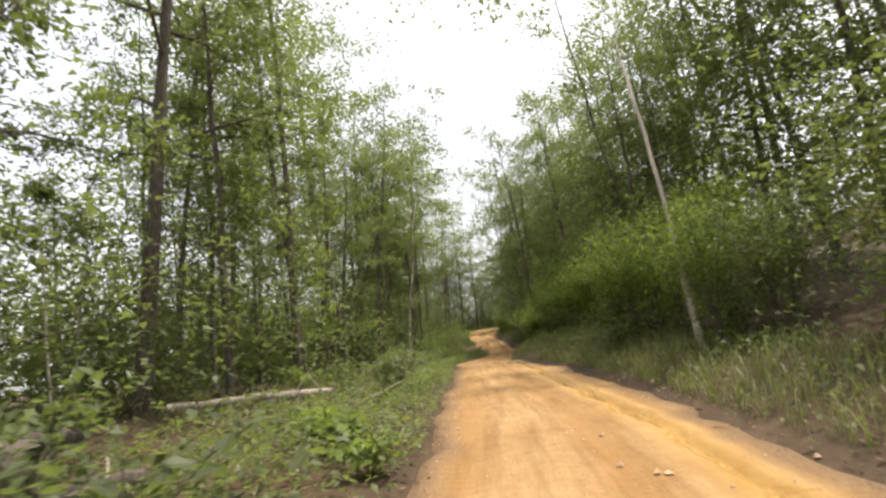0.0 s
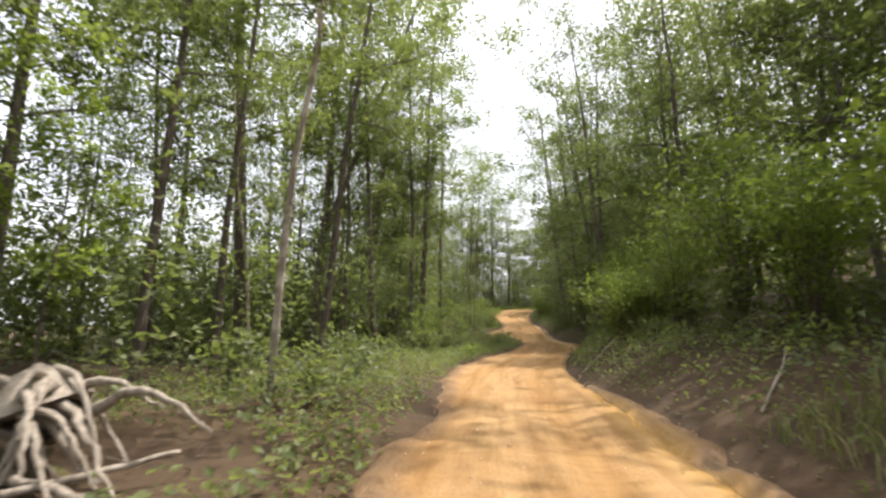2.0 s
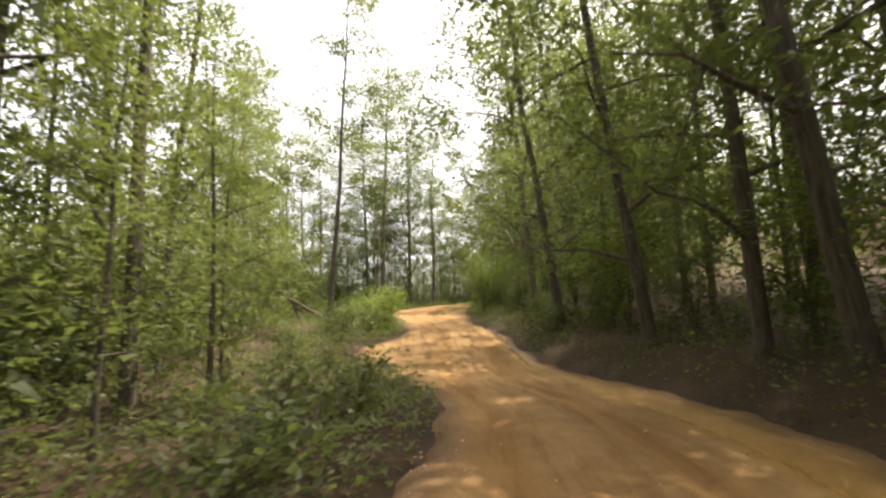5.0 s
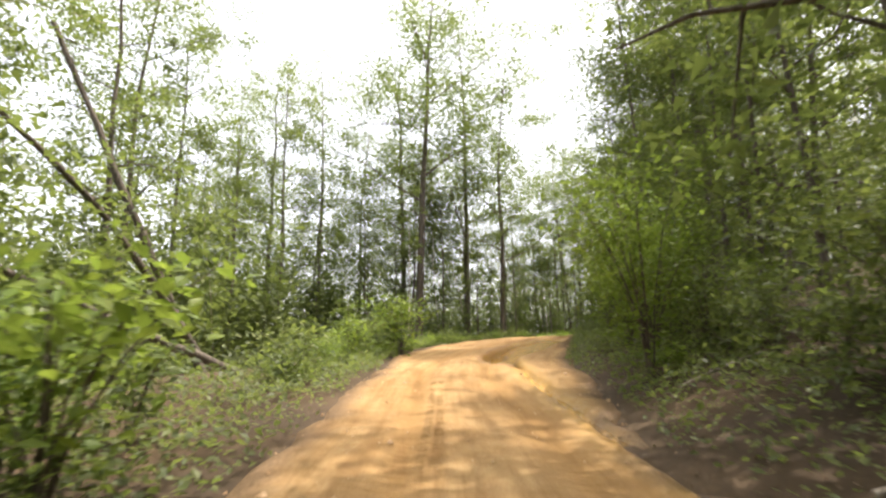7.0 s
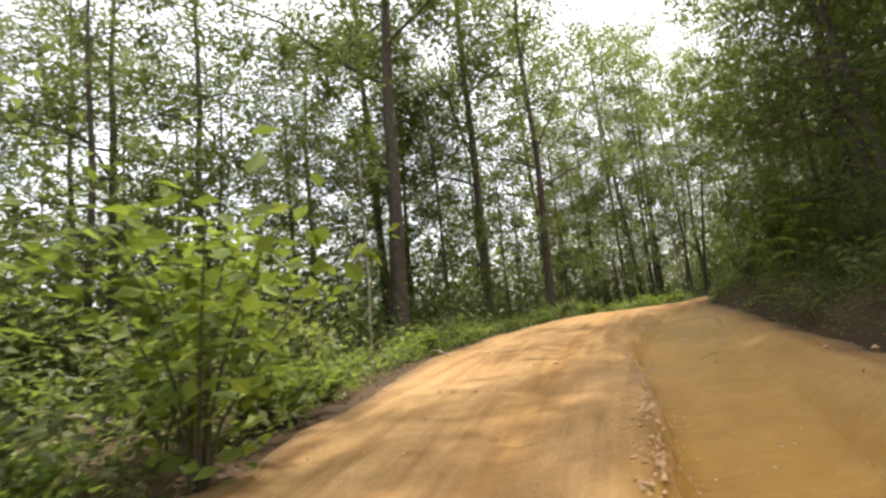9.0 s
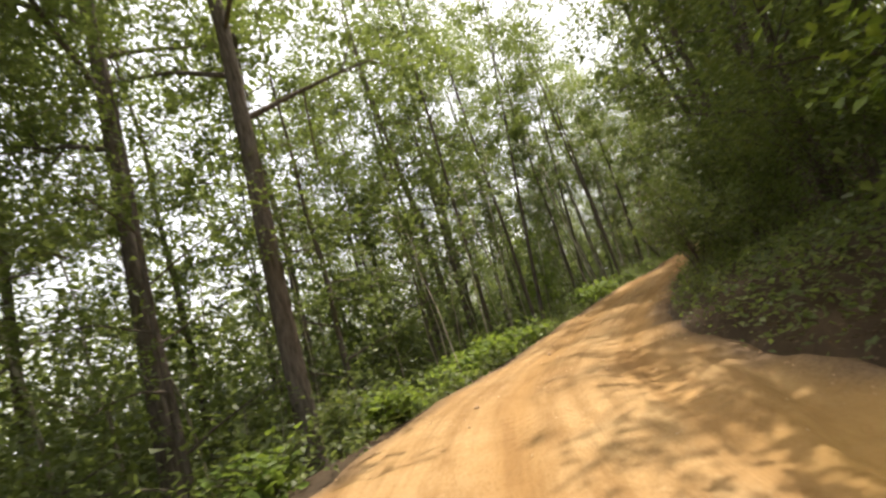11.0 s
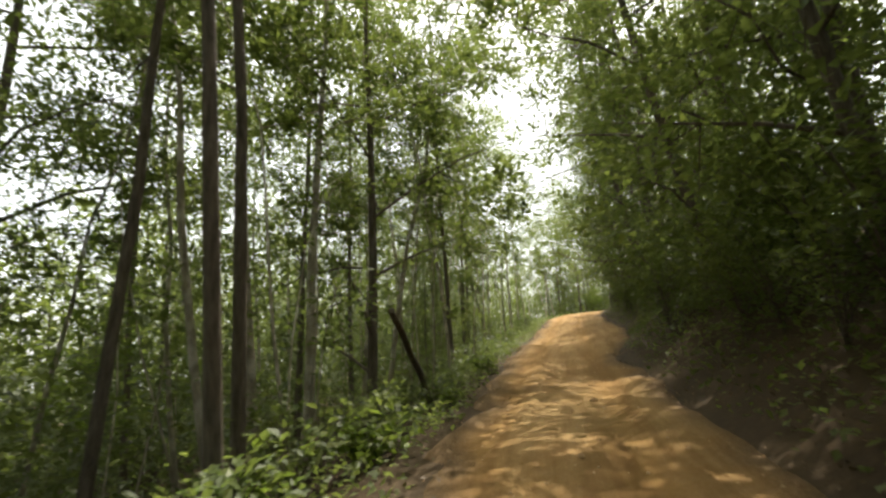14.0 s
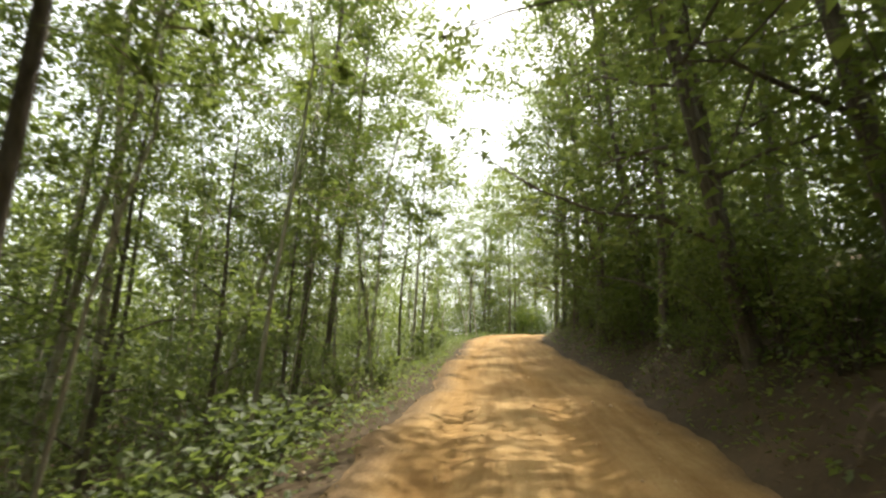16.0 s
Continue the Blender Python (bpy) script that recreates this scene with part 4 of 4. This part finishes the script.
part("foliage", mesh_from("foliage", *joined([
    scatter_leaves(ur, 10000, 0, 220, 8, 30, 1, 0.8, 0.18, 1.0, 20, True),
    scatter_leaves(ur, 28000, 88, 132, 15, 25, 1, 9.0, 0.3, 1.0, 40, True), scatter_leaves(ur, 30000, 118, 190, 12, 22, 1, 10.0, 0.3, 1.0, 40, True), scatter_leaves(ur, 24000, 10, 76, 13, 24, 1, 8.0, 0.28, 1.0, 40, True),
    scatter_leaves(ur, 36000, 16, 88, 7, 14, -1, 22.0, 0.2, 1.0, 100, True), scatter_leaves(ur, 20000, 6, 190, 1.0, 9, 1, 0.9, 0.08, 1.0, 40, True), scatter_leaves(ur, 18000, 6, 190, 1.2, 8, -1, 0.8, 0.08, 1.0, 40, True),
    scatter_leaves(ur, 45000, 10, 112, 11, 34, 1, 11.0, 0.22, 1.2, 90, True), scatter_leaves(ur, 50000, 112, 225, 13, 34, 1, 16.0, 0.27, 1.0, 110, True), scatter_leaves(ur, 26000, 108, 180, 4.5, 12, 1, 3.8, 0.13, 1.0, 70, True),
    scatter_leaves(ur, 54000, 98, 126, 6, 24, 1, 9.0, 0.2, 1.0, 90, True), scatter_leaves(ur, 14000, 160, 205, 2.0, 14, -1, 7.0, 0.19, 1.0, 60, True), scatter_leaves(ur, 16000, 142, 176, 1.2, 6, -1, 4.5, 0.11, 1.1, 60, True), scatter_leaves(ur, 12000, 184, 212, 2.0, 12, 1, 5.0, 0.18, 1.0, 60, True), scatter_leaves(ur, 14000, 98, 126, 2, 10, 1, 2.4, 0.1, 1.0, 60, True), scatter_leaves(ur, 42000, 8, 72, 3.5, 18, 1, 7.5, 0.14, 1.1, 90, True),
    scatter_leaves(ur, 40000, 70, 100, 6.5, 18, 1, 8.0, 0.18, 1.2, 80, True), scatter_leaves(ur, 34000, 124, 180, 5.0, 18, 1, 9.0, 0.15, 1.1, 60, True),
    scatter_leaves(ur, 24000, 0, 200, 8, 20, -1, 9.0, 0.2, 1.1, 60, True), scatter_leaves(ur, 26000, 18, 175, 2.3, 8, -1, 6.5, 0.11, 1.3, 110, True)]), LEAF_DARK), thicket)
tagged(thicket, "tangled understorey of young leafy growth between the trunks", "thicket", kind="stuff")

shrub_count = 0
for s in np.arange(9, 172, 1.0):
    for sidev in (1, -1):
        s_ = float(s) + rnd.uniform(-0.4, 0.4)
        edge = float(at(EDGE_LEFT, s_)) if sidev > 0 else float(at(EDGE_RIGHT, s_))
        if rnd.random() < 0.4 or (sidev < 0 and 14 < s_ < 26 and rnd.random() < 0.6):
            continue
        kind = rnd.choice(SHRUB[:2] if sidev > 0 else SHRUB[:2] + SHRUB)
        lat = sidev * (edge + rnd.uniform(1.0, 3.6) + (0.9 if kind is SHRUB[2] else 0.0))
        x, y = road_spot(s_, lat)
        if sidev > 0 and (28 < s_ < 34.5 or 15 < s_ < 26.5 and lat < 5 and rnd.random() < 0.5):
            continue
        stand(kind, x, y, rnd.uniform(0.7, 1.25), rnd.uniform(0, 360), group="shrubs of the wood")
# the wall of bushes along the right-hand verge
for s in np.arange(19, 172, 2.3):
    s_ = float(s) + rnd.uniform(-0.6, 0.6)
    if 84 < s_ < 93 or 100 < s_ < 116:
        continue
    lat = -float(at(EDGE_RIGHT, s_)) - (rnd.uniform(1.9, 3.0) if s_ < 118 and not 29 < s_ < 62 else rnd.uniform(2.1, 3.1)) - (0.7 if s_ < 29 else 0.0)
    x, y = road_spot(s_, lat)
    # the lighter leaf colour stands in for sun on the first stretch
    stand(TALL[0] if s_ < 112 and rnd.random() < 0.6 else TALL[1], x, y, rnd.uniform(0.75, 1.15), rnd.uniform(0, 360), group="bushes along the bank")
for s in np.r_[np.arange(86, 118, 1.5), np.arange(118, 172, 1.0)]:
    s_ = float(s) + rnd.uniform(-0.5, 0.5)
    lat = -float(at(EDGE_RIGHT, s_)) - (rnd.uniform(2.2, 3.4) if s_ < 118 else rnd.uniform(0.7, 1.7))
    x, y = road_spot(s_, lat)
    stand(BANK, x, y, rnd.uniform(0.6, 1.2), rnd.uniform(0, 360), group="bushes along the bank")
# thin bare stems on the falling slope
for k in range(75):
    s_ = rnd.uniform(118, 172)
    x, y = road_spot(s_, float(at(EDGE_LEFT, s_)) + rnd.uniform(1.0, 7.5))
    if free(x, y, 0.5):
        stand(rnd.choice(POLE), x, y, rnd.uniform(0.7, 1.2), rnd.uniform(0, 360), (rnd.gauss(0, 7), rnd.gauss(0, 7)), "young poplars")
# plants that stand out
for kind, x, y, size in ((BROAD[0], 1.9, 70.0, 0.9), (BROAD[0], 1.1, 70.6, 0.8), (SHRUB[2], 1.9, 68.6, 0.6), (SHRUB[0], 1.3, 68.9, 1.1), (BROAD[0], 0.2, 82.9, 0.75), (BROAD[0], 1.15, 86.4, 1.2), (BROAD[0], 0.5, 88.3, 1.0), (SUMAC, -0.5, 41.3, 1.15), (SUMAC, -1.2, 40.2, 1.35), (SUMAC, -1.7, 41.0, 1.2), (BROAD[0], -1.8, 42.3, 1.0), (BROAD[0], -4.0, 14.6, 0.5), (SUMAC, -0.5, 85.3, 1.1), (SUMAC, -0.9, 86.4, 1.25), (SUMAC, -1.6, 84.6, 0.9), (SUMAC, 7.9, 92.2, 0.95), (SUMAC, 8.6, 93.0, 1.1), (SUMAC, 7.9, 78.0, 0.9), (SUMAC, -0.4, 69.8, 0.9), (SUMAC, 6.2, 34.5, 0.9), (SUMAC, 5.9, 31.0, 0.8), (SHRUB[2], 4.5, 31.9, 1.15), (SHRUB[2], 4.9, 32.5, 0.9),
                         (SHRUB[0], 0.2, 85.6, 1.1), (SHRUB[2], 0.5, 79.5, 0.6), (TALL[0], 8.0, 84.0, 0.8), (TALL[0], 8.9, 87.5, 0.85), (TALL[0], 7.6, 80.0, 0.75), (TALL[0], 6.9, 75.8, 1.1), (TALL[0], 7.5, 77.6, 1.0),
                         (SHRUB[2], 6.0, 22.0, 1.6), (SHRUB[2], 6.2, 26.5, 1.7), (SHRUB[2], 5.2, 33.0, 1.3), (SHRUB[2], 6.8, 18.0, 1.3), (SHRUB[2], 10.5, 97.5, 1.4),
                         (TALL[0], 4.9, 10.2, 0.85), (TALL[0], 5.3, 12.6, 1.0), (TALL[0], 5.1, 15.2, 0.95), (TALL[0], 5.3, 17.8, 1.0), (TALL[0], 73.5, 147.2, 1.2), (TALL[0], 76.2, 148.2, 1.2), (TALL[1], 78.8, 148.9, 1.2), (TALL[0], 71.2, 146.4, 0.9), (SHRUB[2], -2.6, 47.0, 0.8), (SHRUB[0], 9.2, 107.9, 0.7), (SHRUB[2], 16.2, 114.2, 0.35), (SHRUB[2], 17.6, 115.2, 0.3)):
    stand(kind, x, y, size, rnd.uniform(0, 360), group="shrubs of the wood")

# grass on the low right verge
gs = ur.uniform(13, 34, 5200)
gl = -(at(EDGE_RIGHT, gs) + 0.25 + 2.2 * ur.uniform(0, 1, 5200) ** 1.2)
bx, by = road_spot(gs, gl)
bz = ground_height(bx, by)
tall = ur.uniform(0.12, 0.38, 5200)
dirx, diry = ur.normal(0, 0.5, 5200), ur.normal(0, 0.5, 5200)
foot = np.c_[bx, by, bz - 0.02]
side = np.c_[-diry, dirx, 0 * dirx]
side = unit(side) * 0.007
mid = foot + np.c_[dirx * tall * 0.35, diry * tall * 0.35, tall * 0.65]
tip = foot + np.c_[dirx * tall, diry * tall, tall * 0.95]
gv = np.stack([foot - side, foot + side, mid + side * 0.8, mid - side * 0.8, tip + side * 0.1, tip - side * 0.1], 1).reshape(-1, 3)
gf = (np.arange(5200)[:, None, None] * 6 + np.array([[0, 1, 2, 3], [3, 2, 4, 5]])[None]).reshape(-1, 4)
grass = new("grass", mesh_from("grass", gv, gf, STRAW))
tagged(grass, "dry-tipped green grass on the verge of the track", "grass", kind="stuff")


# fallen leaves and sticks
def lying(r, n, s0, s1, inner, outer, side, size, mat_wave=0.5):
    s = r.uniform(s0, s1, n)
    edge = at(EDGE_LEFT, s) if side > 0 else at(EDGE_RIGHT, s)
    lat = side * (edge + inner + (outer - inner) * r.uniform(0, 1, n) ** 1.4)
    x, y = road_spot(s, lat)
    return leaves(r, np.c_[x, y, ground_height(x, y) + 0.025], size, 0.8)


litter = new("leaf_litter", mesh_from("leaf_litter", *joined([lying(ur, 8000, 6, 180, -0.2, 5, 1, 0.034), lying(ur, 11000, 6, 180, -0.25, 5, -1, 0.036), lying(ur, 9000, 100, 175, -0.3, 2.6, -1, 0.028)]), LITTER))
tagged(litter, "dry brown leaves lying on the forest floor", "leaf litter", kind="stuff")



# ---- loose stones and clods ----
def pebbles(r, n, s0, s1, size, wall=None, sink=0.3):
    s = r.uniform(s0, s1, n)
    left, right = at(EDGE_LEFT, s), at(EDGE_RIGHT, s)
    k = r.beta(0.55, 0.55, n) * 1.06 - 0.03
    lat = -right + (left + right) * k
    if wall:
        lat = np.interp(s, *wall) + r.normal(0, 0.11, n)
    x, y = road_spot(s, lat)
    z = road_height(s, lat, left, right)
    d = size * r.uniform(0.4, 1.3, n) ** 1.5
    shape = np.array([(1, 0, 0), (0, 1, 0), (-1, 0, 0), (0, -1, 0), (0, 0, 0.75), (0, 0, -0.6)], float)
    v = shape[None] * d[:, None, None] * r.uniform(0.65, 1.35, (n, 6, 1))
    a = r.uniform(0, 6.28, n)
    rot = np.stack([np.cos(a), -np.sin(a), np.sin(a), np.cos(a)], -1).reshape(n, 2, 2)
    v[:, :, :2] = np.einsum("nij,nkj->nki", rot, v[:, :, :2])
    v += np.c_[x, y, z + d * (0.6 - sink)][:, None]
    f = np.array([(0, 1, 4), (1, 2, 4), (2, 3, 4), (3, 0, 4), (1, 0, 5), (2, 1, 5), (3, 2, 5), (0, 3, 5)])
    return v.reshape(-1, 3), (np.arange(n)[:, None, None] * 6 + f[None]).reshape(-1, 3)


grit = new("gravel", mesh_from("gravel", *joined([pebbles(ur, 3800, 8, 170, 0.013), pebbles(ur, 450, 8, 170, 0.03), pebbles(ur, 2400, 93, 104, 0.016, ([93.6, 94.8, 96.4, 98, 104], [-1.5, -1.0, -0.5, -0.38, -0.48]))]), STONE))
tagged(grit, "small stones and clay crumbs scattered on the track", "gravel", kind="stuff")


for template in TEMPLATES + PLANTS:
    for ob in (*template.children, template):
        bpy.data.objects.remove(ob)


# ---- dead wood ----
def stem_mesh(name, points, r0, r1, mat, seed, sides=9):
    """A bent, knobbly stem with closed ends."""
    r = np.random.RandomState(seed)
    p = curve_points(np.array(points, float), 5)
    n = len(p)
    p[1:-1] += r.normal(0, 0.18, (n - 2, 3)) * r0
    v, f = tube(p, np.linspace(r0, r1, n) * r.uniform(0.9, 1.1, n), sides)
    v = v + r.normal(0, 0.035, v.shape) * r0
    tri = [(v, f)]
    for ring, centre in ((0, p[0]), (n - 1, p[-1])):
        k = np.arange(sides)
        cap = np.vstack([v[ring * sides:(ring + 1) * sides], centre + (p[ring] - p[1 if ring == 0 else n - 2]) * 0.05])
        q = np.stack([k, (k + 1) % sides, np.full(sides, sides), np.full(sides, sides)], -1)
        tri.append((cap, q))
    verts, faces = joined(tri)
    me = bpy.data.meshes.new(name)
    me.from_pydata(verts.tolist(), [], [tuple(dict.fromkeys(q)) for q in faces.tolist()])
    me.polygons.foreach_set("use_smooth", np.full(len(me.polygons), True))
    me.materials.append(mat)
    return me


def on_ground(x, y, up=0.0):
    return (x, y, float(ground_height(x, y)[0]) + up)


def dead_wood(name, points, r0, r1, mat, label, category, seed, stubs=3):
    """A fallen or leaning stem with the stubs of its branches."""
    root = new(name)
    tagged(root, label, category)
    part("stem", stem_mesh("stem", points, r0, r1, mat, seed), root)
    r = np.random.RandomState(seed + 500)
    line = curve_points(np.array(points, float), 5)
    for k in range(stubs):
        a = line[int(len(line) * r.uniform(0.2, 0.9))]
        d = r.normal(0, 1, 3)
        d[2] = abs(d[2]) * 0.7
        d = d / np.linalg.norm(d) * r.uniform(3, 9) * r0
        part("branch", stem_mesh("branch", [a, a + d * 0.5 + r.normal(0, 0.1, 3) * r0, a + d], r0 * 0.28, r0 * 0.08, mat, seed + k, 5), root)
    return root


dead_wood("fallen_log", [on_ground(-7.0, 4.4, 0.45), on_ground(-3.9, 5.3, 0.42)], 0.30, 0.28, BARK, "thick grey-barked log with a dark end on the forest floor", "log", 201, 1)
dead_wood("fallen_log", [on_ground(-7.4, 3.4, 0.14), on_ground(-5.5, 4.6, 0.16), on_ground(-3.3, 5.9, 0.12)], 0.15, 0.12, BARK, "dark fallen log under a thicker one", "log", 208, 2)
dead_wood("fallen_log", [on_ground(-9.0, 6.0, 0.55), on_ground(-7, 6.7, 0.6), on_ground(-5.0, 7.5, 0.66)], 0.17, 0.13, BARK, "grey fallen log propped across the undergrowth", "log", 202, 4)
dead_wood("fallen_log", [on_ground(-6.2, 11.9, 0.25), on_ground(-4.5, 12.7, 0.3), on_ground(-3.0, 13.4, 0.28)], 0.11, 0.09, DEAD, "grey log with a pale broken end among weeds", "log", 209, 3)
dead_wood("dead_tree", [on_ground(4.9, 11.0, -0.2), (6.3, 15.1, 6.3), (7.9, 20.0, 11.9), (8.7, 22.3, 14.5)], 0.075, 0.035, DEAD, "bare pale dead tree leaning among leafy branches", "tree", 203, 5)
dead_wood("leaning_trunk", [on_ground(-4.5, 83.5, -0.2), (-5.9, 82.5, 7.1), (-7.5, 81.3, 11.2), (-8.9, 80.6, 14.5)], 0.14, 0.07, BARK, "dark bare trunk leaning over the clearing", "tree", 204, 4)
dead_wood("leaning_trunk", [on_ground(-4.7, 84.0, 0.1), (-5.5, 80.0, 7.6), (-6.2, 76.5, 9.6)], 0.12, 0.06, BARK, "dark fallen trunk propped up in other trees", "tree", 205, 3)
dead_wood("fallen_log", [on_ground(-2.5, 81.4, 0.1), (-4.4, 78.6, 5.1), (-6.6, 75.4, 6.7)], 0.13, 0.07, BARK, "dark fallen trunk propped above low shrubs", "log", 206, 3)
dead_wood("leaning_trunk", [on_ground(25.8, 121.9, 0.0), (24.5, 120.8, 8.6), (23.2, 119.7, 9.3)], 0.065, 0.045, BARK, "short dark broken trunk leaning over the slope", "log", 207, 2)
for k, (x0, y0, x1, y1, lift, rad) in enumerate(((-2.4, 91.5, -0.6, 92.8, 0.25, 0.03), (-1.8, 89.6, -3.9, 90.7, 0.3, 0.045), (0.9, 95.6, 2.2, 93.4, 0.1, 0.025), (0.2, 93.6, 1.1, 91.8, 0.5, 0.022),
                                                 (-3.2, 93.0, -1.4, 94.4, 0.2, 0.05), (3.5, 22.4, 4.3, 23.4, 0.15, 0.014), (6.6, 70.4, 8.0, 70.1, 0.1, 0.025), (3.2, 30.5, 4.4, 31.2, 0.25, 0.02),
                                                 (0.1, 86.4, -1.2, 88.0, 0.3, 0.02), (-2.3, 11.2, -1.2, 12.4, 0.3, 0.022), (-2.6, 11.7, -1.5, 11.6, 0.18, 0.026), (-1.7, 11.1, -2.2, 12.6, 0.25, 0.017), (-2.9, 11.1, -1.8, 12.0, 0.1, 0.02), (-1.5, 12.8, -1.0, 12.0, 0.15, 0.014), (-3.1, 4.6, -3.7, 5.9, 0.35, 0.02), (-2.7, 5.2, -3.8, 4.7, 0.25, 0.016), (-2.4, 6.1, -3.3, 6.9, 0.3, 0.016), (-2.6, 20.6, -1.1, 19.6, 0.05, 0.05), (-2.4, 20.0, -1.3, 20.6, 0.15, 0.035), (6.9, 74.5, 8.4, 75.5, 0.15, 0.02))):
    dead_wood("stick", [on_ground(x0, y0, 0.04), on_ground((x0 + x1) / 2 + 0.1, (y0 + y1) / 2, lift * 0.5 + 0.06), on_ground(x1, y1, lift + 0.05)], rad, rad * 0.5, DEAD,
              "dry pale fallen branch on the ground", "stick", 220 + k, 2)

# the upturned root plate beside the track
stump = new("uprooted_stump")
tagged(stump, "upturned stump with bare pale curling roots", "stump")
sx, sy, sz = on_ground(-2.45, 20.75)
part("stem", stem_mesh("stem", [(sx - 0.9, sy + 0.9, sz + 0.25), (sx - 0.2, sy + 0.2, sz + 0.45), (sx, sy, sz + 0.5)], 0.2, 0.3, DEAD, 301), stump)
sr = np.random.RandomState(9)
for k in range(16):
    a = sr.uniform(0, 6.283)
    d = np.array([0.5 + 0.4 * math.cos(a), -0.45 + 0.4 * math.sin(a), sr.uniform(-0.35, 0.35)]) * sr.uniform(0.5, 1.0)
    p0 = np.array([sx, sy, sz + 0.5]) + sr.normal(0, 0.12, 3)
    end = p0 + d * 1.4 + np.array([0, 0, -0.36])
    end[2] = max(end[2], sz + 0.02)
    part("root", stem_mesh("root", [p0, p0 + d * 0.5 + np.array([0, 0, 0.05]), p0 + d * 0.95 - np.array([0, 0, 0.10]), end], sr.uniform(0.025, 0.06), 0.008, DEAD, 310 + k, 6), stump)

# weeds at the edge, with sunlight painted into their bright leaf colour
LOW = shrub_template("weed", 83, LEAF_BRIGHT, "low weed at the track's edge, leaves coloured sunlit green", "weed", height=0.55, width=0.8, stems=8, count=190, leaf=0.085)
for x, y, size in ((9.4, 107.6, 1.5), (10.2, 108.1, 1.4), (10.9, 108.6, 1.2), (8.6, 106.9, 1.5), (7.9, 105.9, 1.3), (9.9, 108.4, 1.7), (8.9, 107.6, 1.7), (9.7, 107.3, 1.0), (15.8, 113.8, 1.4), (16.5, 114.3, 1.3), (18.5, 116.3, 1.4), (17.5, 115.1, 1.2),
                   (17.0, 115.3, 1.5), (16.1, 114.4, 1.6), (20.4, 117.6, 1.3), (22.0, 118.8, 1.2), (-1.3, 6.6, 1.0), (-1.7, 7.6, 1.1), (-0.9, 5.4, 0.8), (-0.9, 12.6, 0.7), (-0.8, 16.9, 0.7), (0.4, 39.9, 1.0), (0.6, 42.0, 0.9), (0.7, 77.2, 0.9), (0.4, 89.6, 1.0),
                   (1.2, 94.0, 0.9), (2.1, 96.6, 1.0), (3.6, 99.9, 0.8), (-0.7, 84.0, 1.1), (24.4, 120.0, 0.7), (27.5, 121.9, 0.9), (2.0, 67.6, 1.0), (7.4, 76.2, 0.9), (7.9, 82.0, 1.0)):
    stand(LOW, x, y, size, rnd.uniform(0, 360), group="weeds along the track")
for k in range(34):
    s_ = rnd.uniform(92, 118)
    x, y = road_spot(s_, float(at(EDGE_LEFT, s_)) + rnd.uniform(0.35, 2.6))
    stand(LOW, x, y, rnd.uniform(0.7, 1.4), rnd.uniform(0, 360), group="weeds along the track")
for ob in (*LOW.children, LOW):
    bpy.data.objects.remove(ob)
